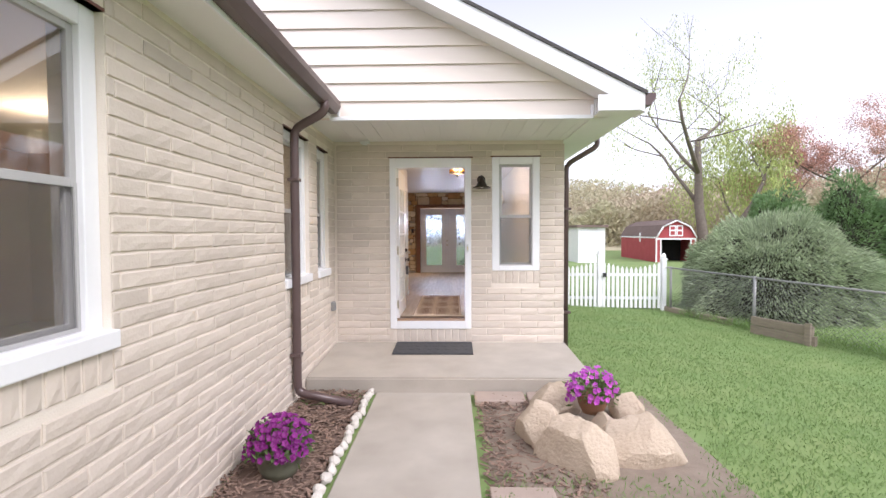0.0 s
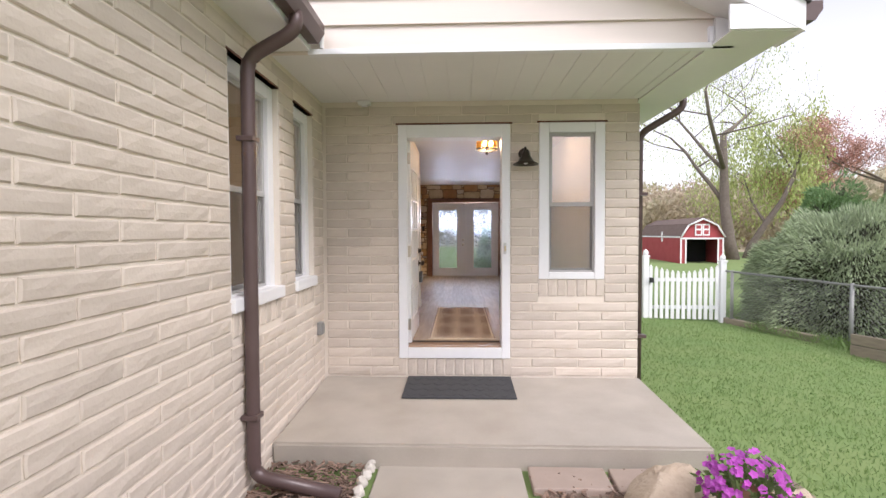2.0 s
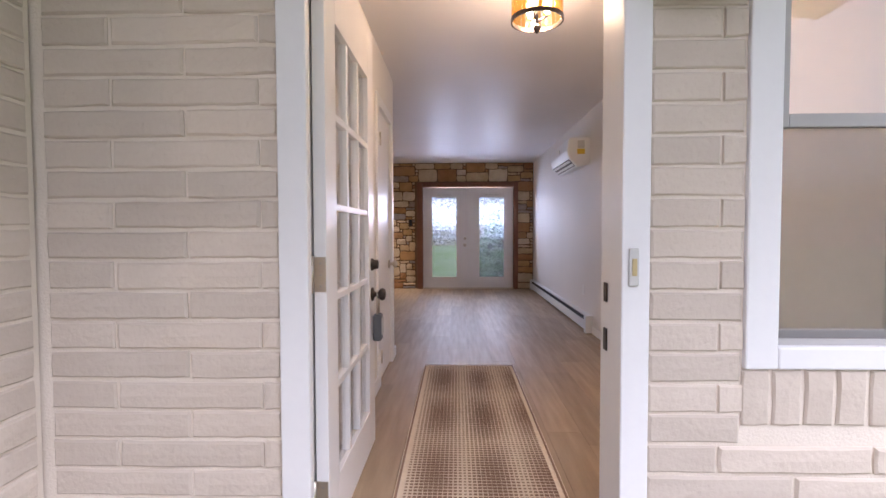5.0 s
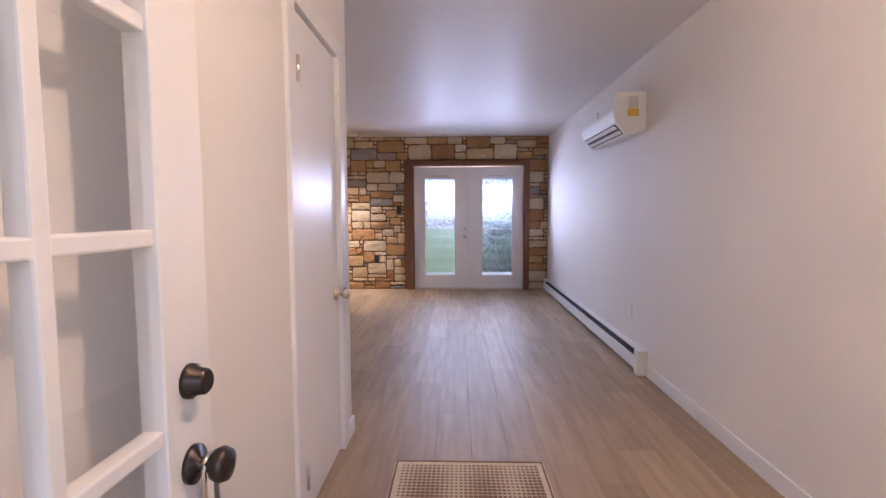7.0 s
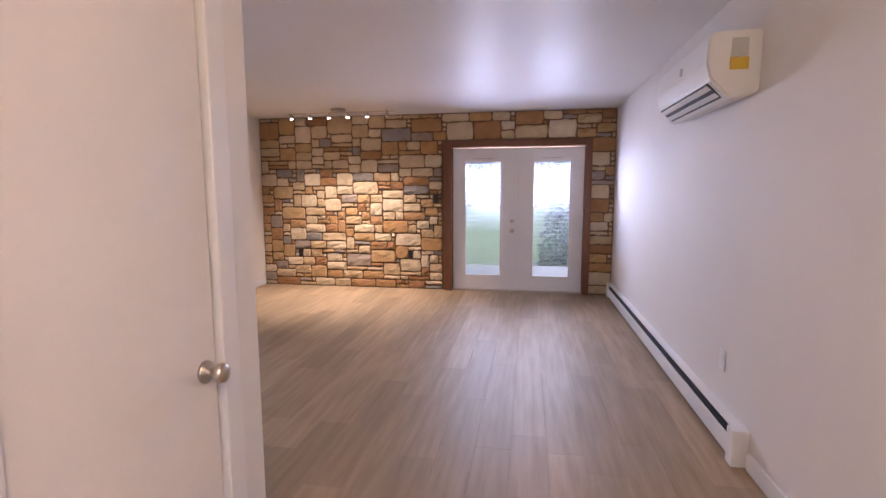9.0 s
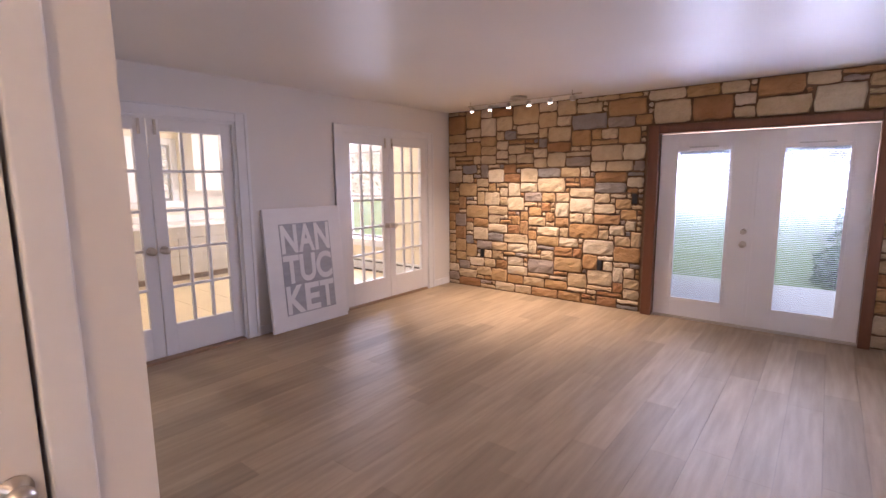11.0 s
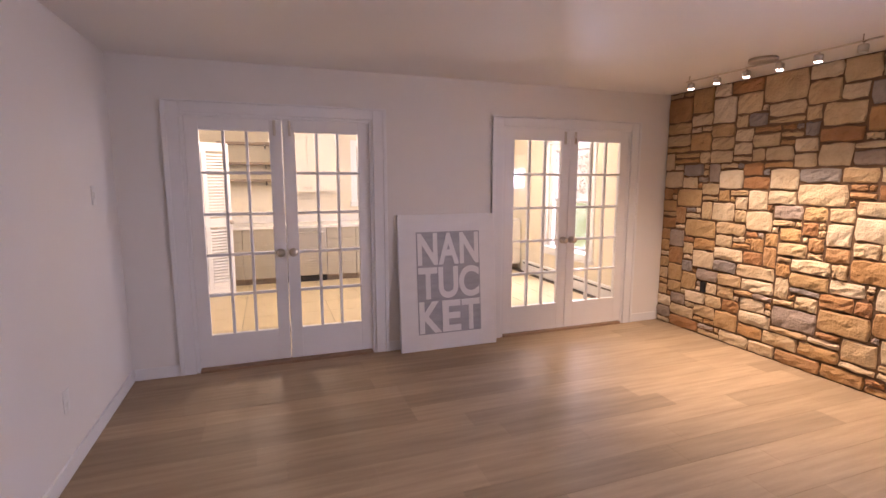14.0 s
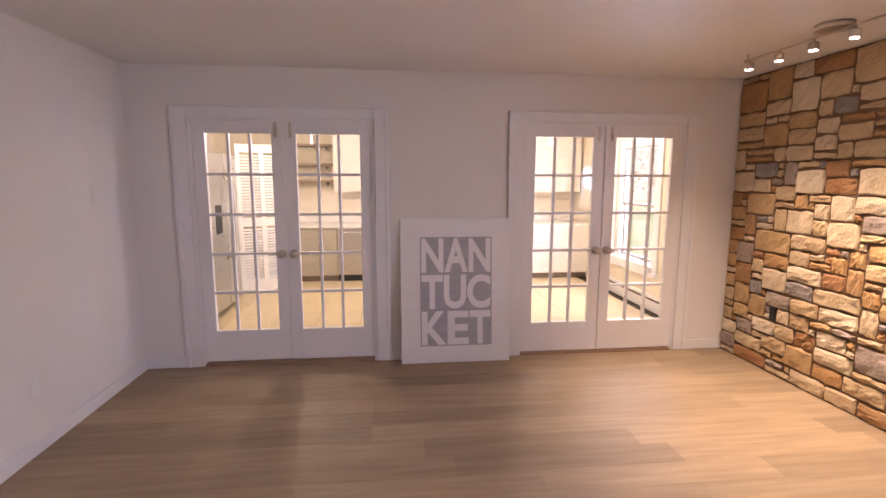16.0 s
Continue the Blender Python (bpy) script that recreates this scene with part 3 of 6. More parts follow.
ds = thing("downspout", "brown aluminium downspout strapped to the painted brick wall", "downspout")
part("pipe", tube(rounded_path([(-1.225, 4.645, 2.97), (-1.225, 4.645, 2.86), (-1.525, 4.645, 2.70), (-1.525, 4.645, 0.14), (-0.98, 4.62, 0.04)]), 0.043, 10), M["brown"], ds)
for z in (2.2, 0.5):
    part("strap", boxes((-1.582, -1.478, 4.595, 4.695, z, z + 0.03), bev=0.003), M["brown"], ds)
ds2 = thing("downspout", "brown downspout at the east corner of the house", "downspout")
part("pipe", tube(rounded_path([(1.955, 6.62, 2.97), (1.955, 6.62, 2.86), (1.545, 6.64, 2.62), (1.545, 6.64, 0.0)]), 0.035, 10), M["brown"], ds2)
for z in (2.0, 0.6):
    part("strap", boxes((1.46, 1.585, 6.52, 6.60, z, z + 0.03)), M["brown"], ds2)

# ---- windows ----


def sash_window(name, w, h, label, m, sill=True, depth=0.09, screen=True):
    """A double-hung window in local x (width), y (outwards is -y), z."""
    ob = thing(name, label, "window", m, kind="structure")
    t = 0.095
    part("window_frame", boxes((0, t, 0, depth, 0, h), (w - t, w, 0, depth, 0, h), (t, w - t, 0, depth, h - t, h), (t, w - t, 0, depth, 0, t * 0.7), bev=0.006), M["trim"], ob)
    if sill:
        part("window_sill", boxes((-0.015, w + 0.015, -0.075, 0.03, -0.03, t * 0.6), bev=0.008), M["trim"], ob)
    g, mid = t, h * 0.48
    for z0, z1, y in ((mid - 0.02, h - t, 0.045), (t * 0.7, mid + 0.02, 0.07)):
        s = part("sash", boxes((g, g + 0.035, y - 0.014, y + 0.012, z0, z1), (w - g - 0.035, w - g, y - 0.014, y + 0.012, z0, z1), (g + 0.035, w - g - 0.035, y - 0.014, y + 0.012, z0, z0 + 0.04), (g + 0.035, w - g - 0.035, y - 0.014, y + 0.012, z1 - 0.035, z1), bev=0.003), M["vinyl_sash"], ob)
        p = part("pane", boxes((g + 0.03, w - g - 0.03, y - 0.003, y + 0.003, z0 + 0.03, z1 - 0.03)), M["house_glass"], s)
        p.visible_shadow = False
    if screen:
        q = part("insect_screen", boxes((g + 0.012, w - g - 0.012, 0.036, 0.0375, t * 0.7, mid)), M["screen"], ob, "grey insect screen")
        q.visible_shadow = False
        part("screen_frame", boxes((g, g + 0.016, 0.028, 0.042, t * 0.7, mid), (w - g - 0.016, w - g, 0.028, 0.042, t * 0.7, mid), (g + 0.016, w - g - 0.016, 0.028, 0.042, t * 0.7, t * 0.7 + 0.018), bev=0.002), M["vinyl_sash"], ob)
    return ob


for i, (b0, b1, z0, z1) in enumerate(WIN):
    # faces +x: local -y turns to +x
    sash_window("window_%d" % (i + 1), b1 - b0, z1 - z0, "white double-hung window set back in painted brick", Matrix.Translation((LX - 0.05, b0, z0)) @ pose(0, 0, 0, 0, 0, 90))
    tagged(part("lintel", boxes((LX - 0.1, LX - 0.004, b0 - 0.02, b1 + 0.02, z1, z1 + 0.014)), M["lintel"]), "thin red-brown steel lintel above a window", "lintel", kind="structure")
sash_window("window_4", 0.63, 1.51, "white narrow double-hung window beside the front door", pose(0.52, FY - 0.008, 1.19), sill=False)
for x0, x1, z in ((0.50, 1.17, 2.70), (-0.865, 0.262, 2.692)):
    tagged(part("lintel", boxes((x0, x1, FY - 0.012, FY + 0.06, z, z + 0.014)), M["lintel"]), "thin red-brown steel lintel above an opening", "lintel", kind="structure")

# ---- front door ----
trim = structure("trim_front_door", boxes((-0.845, -0.757, FY - 0.012, 6.48, 0.41, 2.69), (-0.845, -0.79, 6.48, 6.64, 0.41, 2.69), (-0.79, -0.757, 6.48, 6.64, 2.567, 2.69), (0.160, 0.242, FY - 0.012, 6.64, 0.41, 2.69), (-0.757, 0.16, FY - 0.012, 6.64, 2.565, 2.69), (-0.757, 0.16, FY - 0.012, 6.48, 0.41, 0.512), bev=0.005), M["trim"], "white painted front door frame with a stepped brick mould", "door frame")
part("threshold", boxes((-0.79, 0.16, 6.48, 6.655, 0.43, 0.525), bev=0.004), M["threshold"], trim, "brown wooden threshold")
part("strike_plate", boxes((0.154, 0.158, 6.56, 6.59, 1.215, 1.285)), M["bronze"], trim)
part("strike_plate", boxes((0.154, 0.158, 6.56, 6.59, 1.37, 1.43)), M["bronze"], trim)


def glazed_leaf(name, w, h, label, m, rows=5, cols=3, stile=0.09, top=0.095, bottom=0.25, t=0.042, bar=0.022, group=""):
    """A door leaf with small panes: local x is its width, from the hinges, y its thickness, z up."""
    ob = thing(name, label, "door", m, group, "structure")
    part("stile", boxes((0, stile, -t / 2, t / 2, 0, h), bev=0.003), M["door"], ob)
    part("stile", boxes((w - stile, w, -t / 2, t / 2, 0, h), bev=0.003), M["door"], ob)
    part("rail", boxes((stile, w - stile, -t / 2, t / 2, h - top, h), bev=0.002), M["door"], ob)
    part("rail", boxes((stile, w - stile, -t / 2, t / 2, 0, bottom), bev=0.002), M["door"], ob)
    gw, gh = (w - 2 * stile) / cols, (h - top - bottom) / rows
    for i in range(1, cols):
        x = stile + gw * i
        part("muntin", boxes((x - bar / 2, x + bar / 2, -t * 0.4, t * 0.4, bottom, h - top), bev=0.004), M["door"], ob)
    for j in range(1, rows):
        z = bottom + gh * j
        part("muntin", boxes((stile, w - stile, -t * 0.38, t * 0.38, z - bar / 2, z + bar / 2), bev=0.004), M["door"], ob)
    pane = None
    for i in range(cols):
        for j in range(rows):
            if pane is None:
                pane = part("pane", boxes((0.0, gw, -0.002, 0.002, 0.0, gh)), M["glass"], ob)
                pane.visible_shadow = False
                p = pane
            else:
                p = new("pane", pane.data)
                p.parent, p.visible_shadow = ob, False
            p.location = (stile + gw * i, 0, bottom + gh * j)
    return ob


def knob(parent, x, z, y, side, mat, r=0.028, name="knob", label=""):
    """A round knob with its rose on the face y of a leaf; side: +1 or -1 along y."""
    bm = turned([(r * 1.15, 0), (r * 1.15, 0.008), (r * 0.45, 0.014), (r * 0.42, 0.03), (r * 0.9, 0.04), (r * 1.05, 0.052), (r * 0.9, 0.064), (r * 0.3, 0.069)], 18)
    bmesh.ops.transform(bm, matrix=Matrix.Translation((x, y, z)) @ pose(0, 0, 0, -90 * side), verts=bm.verts)
    return part(name, bm, mat, parent, label)


HINGE = Matrix.Translation((-0.757, 6.568, 0.53)) @ pose(0, 0, 0, 0, 0, 89.7)
front = glazed_leaf("door_1", 0.86, 2.03, "white glazed front door standing open against the hall wall", HINGE, bottom=0.205, top=0.25, stile=0.135, bar=0.026)
for s in (-1,):
    knob(front, 0.79, 0.76, s * 0.021, s, M["bronze"], 0.029, "knob", "dark bronze knob")
    bm = turned([(0.03, 0), (0.03, 0.008), (0.024, 0.012), (0.022, 0.03), (0.018, 0.034)], 18)
    bmesh.ops.transform(bm, matrix=Matrix.Translation((0.79, s * 0.021, 0.905)) @ pose(0, 0, 0, -90 * s), verts=bm.verts)
    part("deadbolt", bm, M["bronze"], front, "dark bronze deadbolt")
for z in (0.135, 0.87, 1.80):
    hg = part("hinge", boxes((-0.0035, -0.0005, -0.019, 0.02, z, z + 0.113), (-0.055, -0.008, 0.0295, 0.0328, z, z + 0.113), bev=0.001), M["nickel"], front, "worn steel hinge")
    part("hinge_pin", tube([(-0.006, 0.026, z - 0.004), (-0.006, 0.026, z + 0.117)], 0.0065, 10), M["nickel"], hg)
    for sz in (0.02, 0.056, 0.093):
        part("screw", boxes((-0.0048, -0.0034, -0.006, 0.002, z + sz - 0.004, z + sz + 0.004), bev=0.0006), M["steel"], hg)
lb = thing("lock_box", "dark grey key safe hanging from the front door knob", "lock box")
part("body", boxes((-0.722, -0.682, 7.323, 7.393, 1.065, 1.195), bev=0.01), M["bin"], lb)
part("shackle", tube(rounded_path([(-0.702, 7.338, 1.18), (-0.702, 7.338, 1.306), (-0.702, 7.378, 1.306), (-0.702, 7.378, 1.18)], 0.02), 0.005, 6), M["nickel"], lb)
part("key_panel", boxes((-0.681, -0.678, 7.333, 7.383, 1.095, 1.175)), M["paper"], lb)

db = thing("doorbell", "small worn grey doorbell with a lit button painted yellow on the door trim", "doorbell")
part("plate", boxes((0.178, 0.206, FY - 0.024, FY - 0.0125, 1.435, 1.545), bev=0.004), M["paper"], db)
# the lit button's glow is put into its plain yellow colour
part("button", boxes((0.185, 0.199, FY - 0.029, FY - 0.024, 1.465, 1.515), bev=0.002), M["bell_glow"], db, "lit push button, its glow painted yellow")

# ---- patio doors ----
trim = thing("trim_patio_doors", "brown stained wooden casing round the patio doors", "door casing", kind="structure")
part("jamb_board", boxes((-1.04, GX0, NY - 0.075, NY + 0.02, F, 2.485), bev=0.006), M["oak"], trim)
part("jamb_board", boxes((GX1, 0.795, NY - 0.075, NY + 0.02, F, 2.485), bev=0.006), M["oak"], trim)
part("head_board", boxes((GX0, GX1, NY - 0.07, NY + 0.02, GZ, 2.483), bev=0.006), M["oak"], trim)


def patio_leaf(name, x0, w, knob_at, label):
    h = GZ - F - 0.03
    ob = thing(name, label, "door", pose(x0, NY + 0.03, F + 0.02), "patio doors", "structure")
    gx0, gx1, gz0, gz1 = 0.165 if knob_at > w / 2 else 0.205, w - (0.205 if knob_at > w / 2 else 0.165), 0.19, h - 0.17
    t = 0.022
    part("leaf", boxes((0, gx0, -t, t, 0, h), (gx1, w, -t, t, 0, h), (gx0, gx1, -t, t, 0, gz0), (gx0, gx1, -t, t, gz1, h), bev=0.003), M["door"], ob)
    part("glazing_bead", boxes((gx0 - 0.025, gx0 + 0.004, -t - 0.012, -t, gz0 - 0.025, gz1 + 0.025), (gx1 - 0.004, gx1 + 0.025, -t - 0.012, -t, gz0 - 0.025, gz1 + 0.025), (gx0, gx1, -t - 0.012, -t, gz0 - 0.025, gz0 + 0.004), (gx0, gx1, -t - 0.012, -t, gz1 - 0.004, gz1 + 0.025), bev=0.003), M["door"], ob)
    p = part("pane", boxes((gx0, gx1, -0.012, -0.009, gz0, gz1)), M["patio_glass"], ob)
    p.visible_shadow = False
    part("blind_latch", boxes((gx0 + 0.1, gx1 - 0.1, -t - 0.02, -t - 0.012, gz1 + 0.03, gz1 + 0.042), bev=0.002), M["paper"], ob)
    bl = part("blind_rail", boxes((gx0, gx1, -0.004, 0.014, gz1 - 0.03, gz1)), M["blind"], ob)
    slat = None
    n = 84
    for i in range(n):
        z = gz0 + 0.01 + (gz1 - gz0 - 0.05) * i / (n - 1)
        if slat is None:
            slat = part("slat", boxes((gx0 + 0.004, gx1 - 0.004, -0.006, 0.006, -0.0007, 0.0007)), M["blind"], bl)
            q = slat
        else:
            q = new("slat", slat.data)
            q.parent = bl
        q.location, q.rotation_euler = (0, 0.005, z), (0.28, 0, 0)
    if knob_at:
        knob(ob, knob_at, 0.78, -t, -1, M["nickel"], 0.027, "knob", "satin nickel knob")
        knob(ob, knob_at, 0.90, -t, -1, M["nickel"], 0.022, "deadbolt", "satin nickel deadbolt")
    return ob


half = (GX1 - GX0) / 2
active_leaf = patio_leaf("door_2", GX0 + 0.004, half - 0.006, half - 0.06, "white patio door with a tall pane and inner blinds")
patio_leaf("door_3", GX0 + half + 0.002, half - 0.006, 0.0, "white fixed patio door with a tall pane and inner blinds")
part("astragal", boxes((half - 0.022, half + 0.014, -0.030, -0.023, 0.0, GZ - F - 0.03), bev=0.003), M["door"], active_leaf)
structure("trim_patio_sill", boxes((GX0, GX1, NY - 0.02, NY + 0.2, F - 0.01, F + 0.018), bev=0.003), M["nickel"], "metal sill under the patio doors", "sill")

# ---- interior french doors ----
for n, (y0, y1) in enumerate((D1, D2)):
    casing = thing("trim_french_doors_%d" % (n + 1), "white moulded casing round the glazed doors", "door casing", kind="structure")
    part("casing", boxes((WX, WX + 0.018, y0 - 0.115, y0 - 0.005, F, 2.55), (WX, WX + 0.026, y0 - 0.115, y0 - 0.085, F, 2.55), bev=0.004), M["trim"], casing)
    part("casing", boxes((WX, WX + 0.018, y1 + 0.005, y1 + 0.115, F, 2.55), (WX, WX + 0.026, y1 + 0.085, y1 + 0.115, F, 2.55), bev=0.004), M["trim"], casing)
    part("head_casing", boxes((WX, WX + 0.018, y0 - 0.115, y1 + 0.115, 2.552, 2.565), (WX, WX + 0.016, y0 - 0.005, y1 + 0.005, 2.475, 2.55), bev=0.004), M["trim"], casing)
    part("jamb", boxes((WX - 0.13, WX + 0.002, y0 - 0.004, y0 + 0.02, F, 2.475), (WX - 0.13, WX + 0.002, y1 - 0.02, y1 + 0.004, F, 2.475), (WX - 0.13, WX + 0.002, y0 + 0.02, y1 - 0.02, 2.455, 2.475)), M["trim"], casing)
    part("threshold", boxes((WX - 0.13, WX + 0.02, y0 + 0.02, y1 - 0.02, F - 0.01, F + 0.02), bev=0.006), M["threshold"], casing, "brown wooden threshold")
    wl = (y1 - y0 - 0.04) / 2 - 0.003
    xl = WX - 0.045 if n == 0 else WX - 0.022
    for k, (yy, ang) in enumerate(((y0 + 0.02, 90 + (0.6 if n == 0 else 0)), (y1 - 0.02, -90))):
        leaf = glazed_leaf("door_%d" % (4 + 2 * n + k), wl, 1.885, "white glazed interior door with fifteen small panes", Matrix.Translation((xl, yy, F + 0.028)) @ pose(0, 0, 0, 0, 0, ang), group="glazed interior doors")
        s = -1 if k == 0 else 1
        knob(leaf, wl - 0.045, 0.865, s * 0.021, s, M["nickel"], 0.029, "knob", "satin nickel knob")
        knob(leaf, wl - 0.045, 0.865, -s * 0.021, -s, M["nickel"], 0.029, "knob", "satin nickel knob")
        part("surface_bolt", boxes((wl - 0.062, wl - 0.042, *sorted((s * 0.021, s * 0.036)), 1.76, 1.875), bev=0.003), M["nickel"], leaf, "satin nickel surface bolt")
# closet door
leaf = thing("door_8", "plain white flush closet door, shut", "door", kind="structure")
part("leaf", boxes((HX - 0.04, HX - 0.006, 8.275, 8.86, F + 0.012, 2.435), bev=0.003), M["door"], leaf)
bm = turned([(0.032, 0), (0.032, 0.008), (0.012, 0.014), (0.012, 0.03), (0.025, 0.04), (0.029, 0.052), (0.025, 0.064), (0.008, 0.069)], 18)
bmesh.ops.transform(bm, matrix=Matrix.Translation((HX - 0.006, 8.81, 1.34)) @ pose(0, 0, 0, 0, 90, 0), verts=bm.verts)
part("knob", bm, M["nickel"], leaf, "satin nickel knob")
for z in (0.70, 2.17):
    part("hinge", tube([(HX + 0.02, 8.265, z), (HX + 0.02, 8.265, z + 0.09)], 0.007, 8), M["nickel"], leaf)
structure("trim_closet_door", boxes((HX - 0.1, HX + 0.016, 8.185, 8.265, F, 2.51), (HX - 0.1, HX + 0.016, 8.87, 8.95, F, 2.51), (HX - 0.1, HX + 0.016, 8.265, 8.87, 2.44, 2.51), bev=0.005), M["trim"], "white painted casing of the closet door", "door casing")
# baseboards
bt, bh = 0.014, 0.085
structure("baseboard", boxes((EX - bt, EX, 6.64, 9.975, F, F + bh), (HX, HX + bt, 6.64, 8.185, F, F + bh), (HX, HX + bt, 8.95, SY + bt, F, F + bh), (WX, HX, SY, SY + bt, F, F + bh), (WX, WX + bt, SY + bt, D1[0] - 0.115, F, F + bh), (WX, WX + bt, D1[1] + 0.115, D2[0] - 0.115, F, F + bh), (WX, WX + bt, D2[1] + 0.115, NY - 0.04, F, F + bh), bev=0.003), M["trim"], "white painted baseboard", "baseboard")

# ---- things on the porch and the front of the house ----
mat = tagged(part("door_mat", boxes((-0.755, 0.245, 5.87, 6.42, 0.0, 0.012), bev=0.003), M["rubber"]), "black rubber door mat with a raised lozenge pattern", "door mat")
mat.matrix_world = Matrix.Translation((0, 5.87, 0.206)) @ pose(0, 0, 0, 2.45) @ Matrix.Translation((0, -5.87, 0))
diamond = None
for j in range(4):
    for i in range(8):
        x, y = -0.68 + i * 0.117 + (j % 2) * 0.03, 5.94 + j * 0.135
        if diamond is None:
            bm = bmesh.new()
            lo = [bm.verts.new(p) for p in ((-0.055, 0, 0), (0, -0.055, 0), (0.055, 0, 0), (0, 0.055, 0))]
            hi = [bm.verts.new((v.co.x * 0.8, v.co.y * 0.8, 0.004)) for v in lo]
            bm.faces.new(hi)
            for k in range(4):
                bm.faces.new((lo[k], lo[(k + 1) % 4], hi[(k + 1) % 4], hi[k]))
            diamond = part("lozenge", bm, M["rubber"], mat)
            q = diamond
        else:
            q = new("lozenge", diamond.data)
            q.parent = mat
        q.location = (x, y, 0.012)

wl = thing("wall_lamp", "dark bronze gooseneck barn lamp beside the front door", "wall lamp")
bm = turned([(0.055, 0), (0.055, 0.012), (0.035, 0.022)], 20)
bmesh.ops.transform(bm, matrix=Matrix.Translation((0.375, FY - 0.002, 2.40)) @ pose(0, 0, 0, 90), verts=bm.verts)
part("backplate", bm, M["bronze"], wl)
part("arm", tube(rounded_path([(0.375, FY - 0.02, 2.41), (0.375, FY - 0.09, 2.46), (0.375, FY - 0.13, 2.40)], 0.05), 0.011, 8), M["bronze"], wl)
bm = turned([(0.028, 2.41), (0.035, 2.38), (0.045, 2.36), (0.075, 2.31), (0.118, 2.285), (0.118, 2.279), (0.07, 2.30), (0.03, 2.35)], 24, (0.375, FY - 0.13))
part("shade", bm, M["bronze"], wl)
part("bulb", turned([(0.01, 2.355), (0.022, 2.33), (0.028, 2.305), (0.015, 2.285)], 12, (0.375, FY - 0.13)), M["plastic"], wl)
tagged(part("motion_sensor", boxes((-1.22, -1.10, FY - 0.09, FY - 0.01, 2.875, 2.91), (-1.19, -1.13, FY - 0.10, FY - 0.03, 2.858, 2.876), bev=0.006), M["plastic"]), "small white plastic box under the porch soffit", "sensor")
oc = thing("outdoor_outlet", "grey weatherproof outlet cover on the painted brick", "outlet")
part("cover", boxes((LX - 0.002, LX + 0.045, 6.17, 6.25, 0.69, 0.81), bev=0.01), M["galv"], oc)
part("lid", boxes((LX + 0.045, LX + 0.056, 6.18, 6.24, 0.70, 0.79), bev=0.005), M["galv"], oc)

# ---- front bed and path edge ----


def mound(x0, x1, y0, y1, z, seed, n=26):
    bm = bmesh.new()
    g = []
    for j in range(n + 1):
        row = []
        for i in range(n + 1):
            u, v = i / n, j / n
            x, y = x0 + (x1 - x0) * u, y0 + (y1 - y0) * v
            e = min(1, 6 * min(u, 1 - u, v, 1 - v))
            row.append(bm.verts.new((x, y, -0.035 + (z + 0.035) * e + 0.02 * e * noise.noise((x * 5, y * 5, seed)))))
        g.append(row)
    for j in range(n):
        for i in range(n):
            bm.faces.new((g[j][i], g[j][i + 1], g[j + 1][i + 1], g[j + 1][i])).smooth = True
    return bm


structure("mulch_bed", mound(-1.60, -0.86, -3, 5.1, 0.02, 3), M["mulch"], "brown wood mulch in the narrow bed by the wall", "mulch")
structure("bare_soil", mound(0.16, 2.0, 1.2, 5.1, 0.012, 5), M["soil"], "bare soil and thin grass round the boulders", "soil")
rng = random.Random(4)
vs, fs = [], []
for k in range(4200):
    if k < 3000:
        x, y, z = rng.uniform(-1.57, -0.90), rng.uniform(1.5, 5.05), 0.028
    else:
        x, y, z = rng.uniform(0.22, 1.0), rng.uniform(2.6, 5.0), 0.018
    a, l, w, tilt = rng.uniform(0, 6.28), rng.uniform(0.012, 0.045), rng.uniform(0.003, 0.008), rng.uniform(-0.5, 0.5)
    c, s = math.cos(a), math.sin(a)
    b = len(vs)
    z += rng.uniform(-0.012, 0.014)
    for u, v in ((-l, -w), (l, -w), (l, w), (-l, w)):
        vs.append((x + u * c - v * s, y + u * s + v * c, z + u * tilt * 0.5))
    for u, v in ((-l, -w), (l, -w), (l, w), (-l, w)):
        vs.append((x + u * c - v * s, y + u * s + v * c, z + u * tilt * 0.5 - 0.006))
    fs += [(b, b + 1, b + 2, b + 3), (b, b + 4, b + 5, b + 1), (b + 1, b + 5, b + 6, b + 2), (b + 2, b + 6, b + 7, b + 3), (b + 3, b + 7, b + 4, b)]
tagged(new("wood_chips", data_mesh("wood_chips", vs, fs, M["chip"])), "scattered brown wood chips on the bed", "mulch", kind="stuff")


def stone_mesh(name, size, seed, mat, detail=3, jag=0.22):
    """A weathered boulder: a ball pushed in and out, with flat broken faces."""
    bm = bmesh.new()
    bmesh.ops.create_icosphere(bm, subdivisions=detail, radius=1)
    r = random.Random(seed)
    cuts = [(Vector((r.uniform(-1, 1), r.uniform(-1, 1), r.uniform(-0.6, 1))).normalized(), r.uniform(0.62, 0.85)) for _ in range(12)]
    for v in bm.verts:
        p = v.co.copy()
        p *= 1 + jag * noise.noise(p * 1.3 + Vector((seed, 0, 0))) + jag * 0.25 * noise.noise(p * 9 + Vector((seed, 5, 0))) + jag * 0.5 * noise.noise(p * 4 + Vector((0, seed, 0)))
        for n, d in cuts:
            over = p.dot(n) - d
            if over > 0:
                p -= n * over * 0.85
        v.co = (p.x * size[0], p.y * size[1], max(p.z, -0.45) * size[2])
    for f in bm.faces:
        f.smooth = False
    return mesh_of(name, bm, mat)


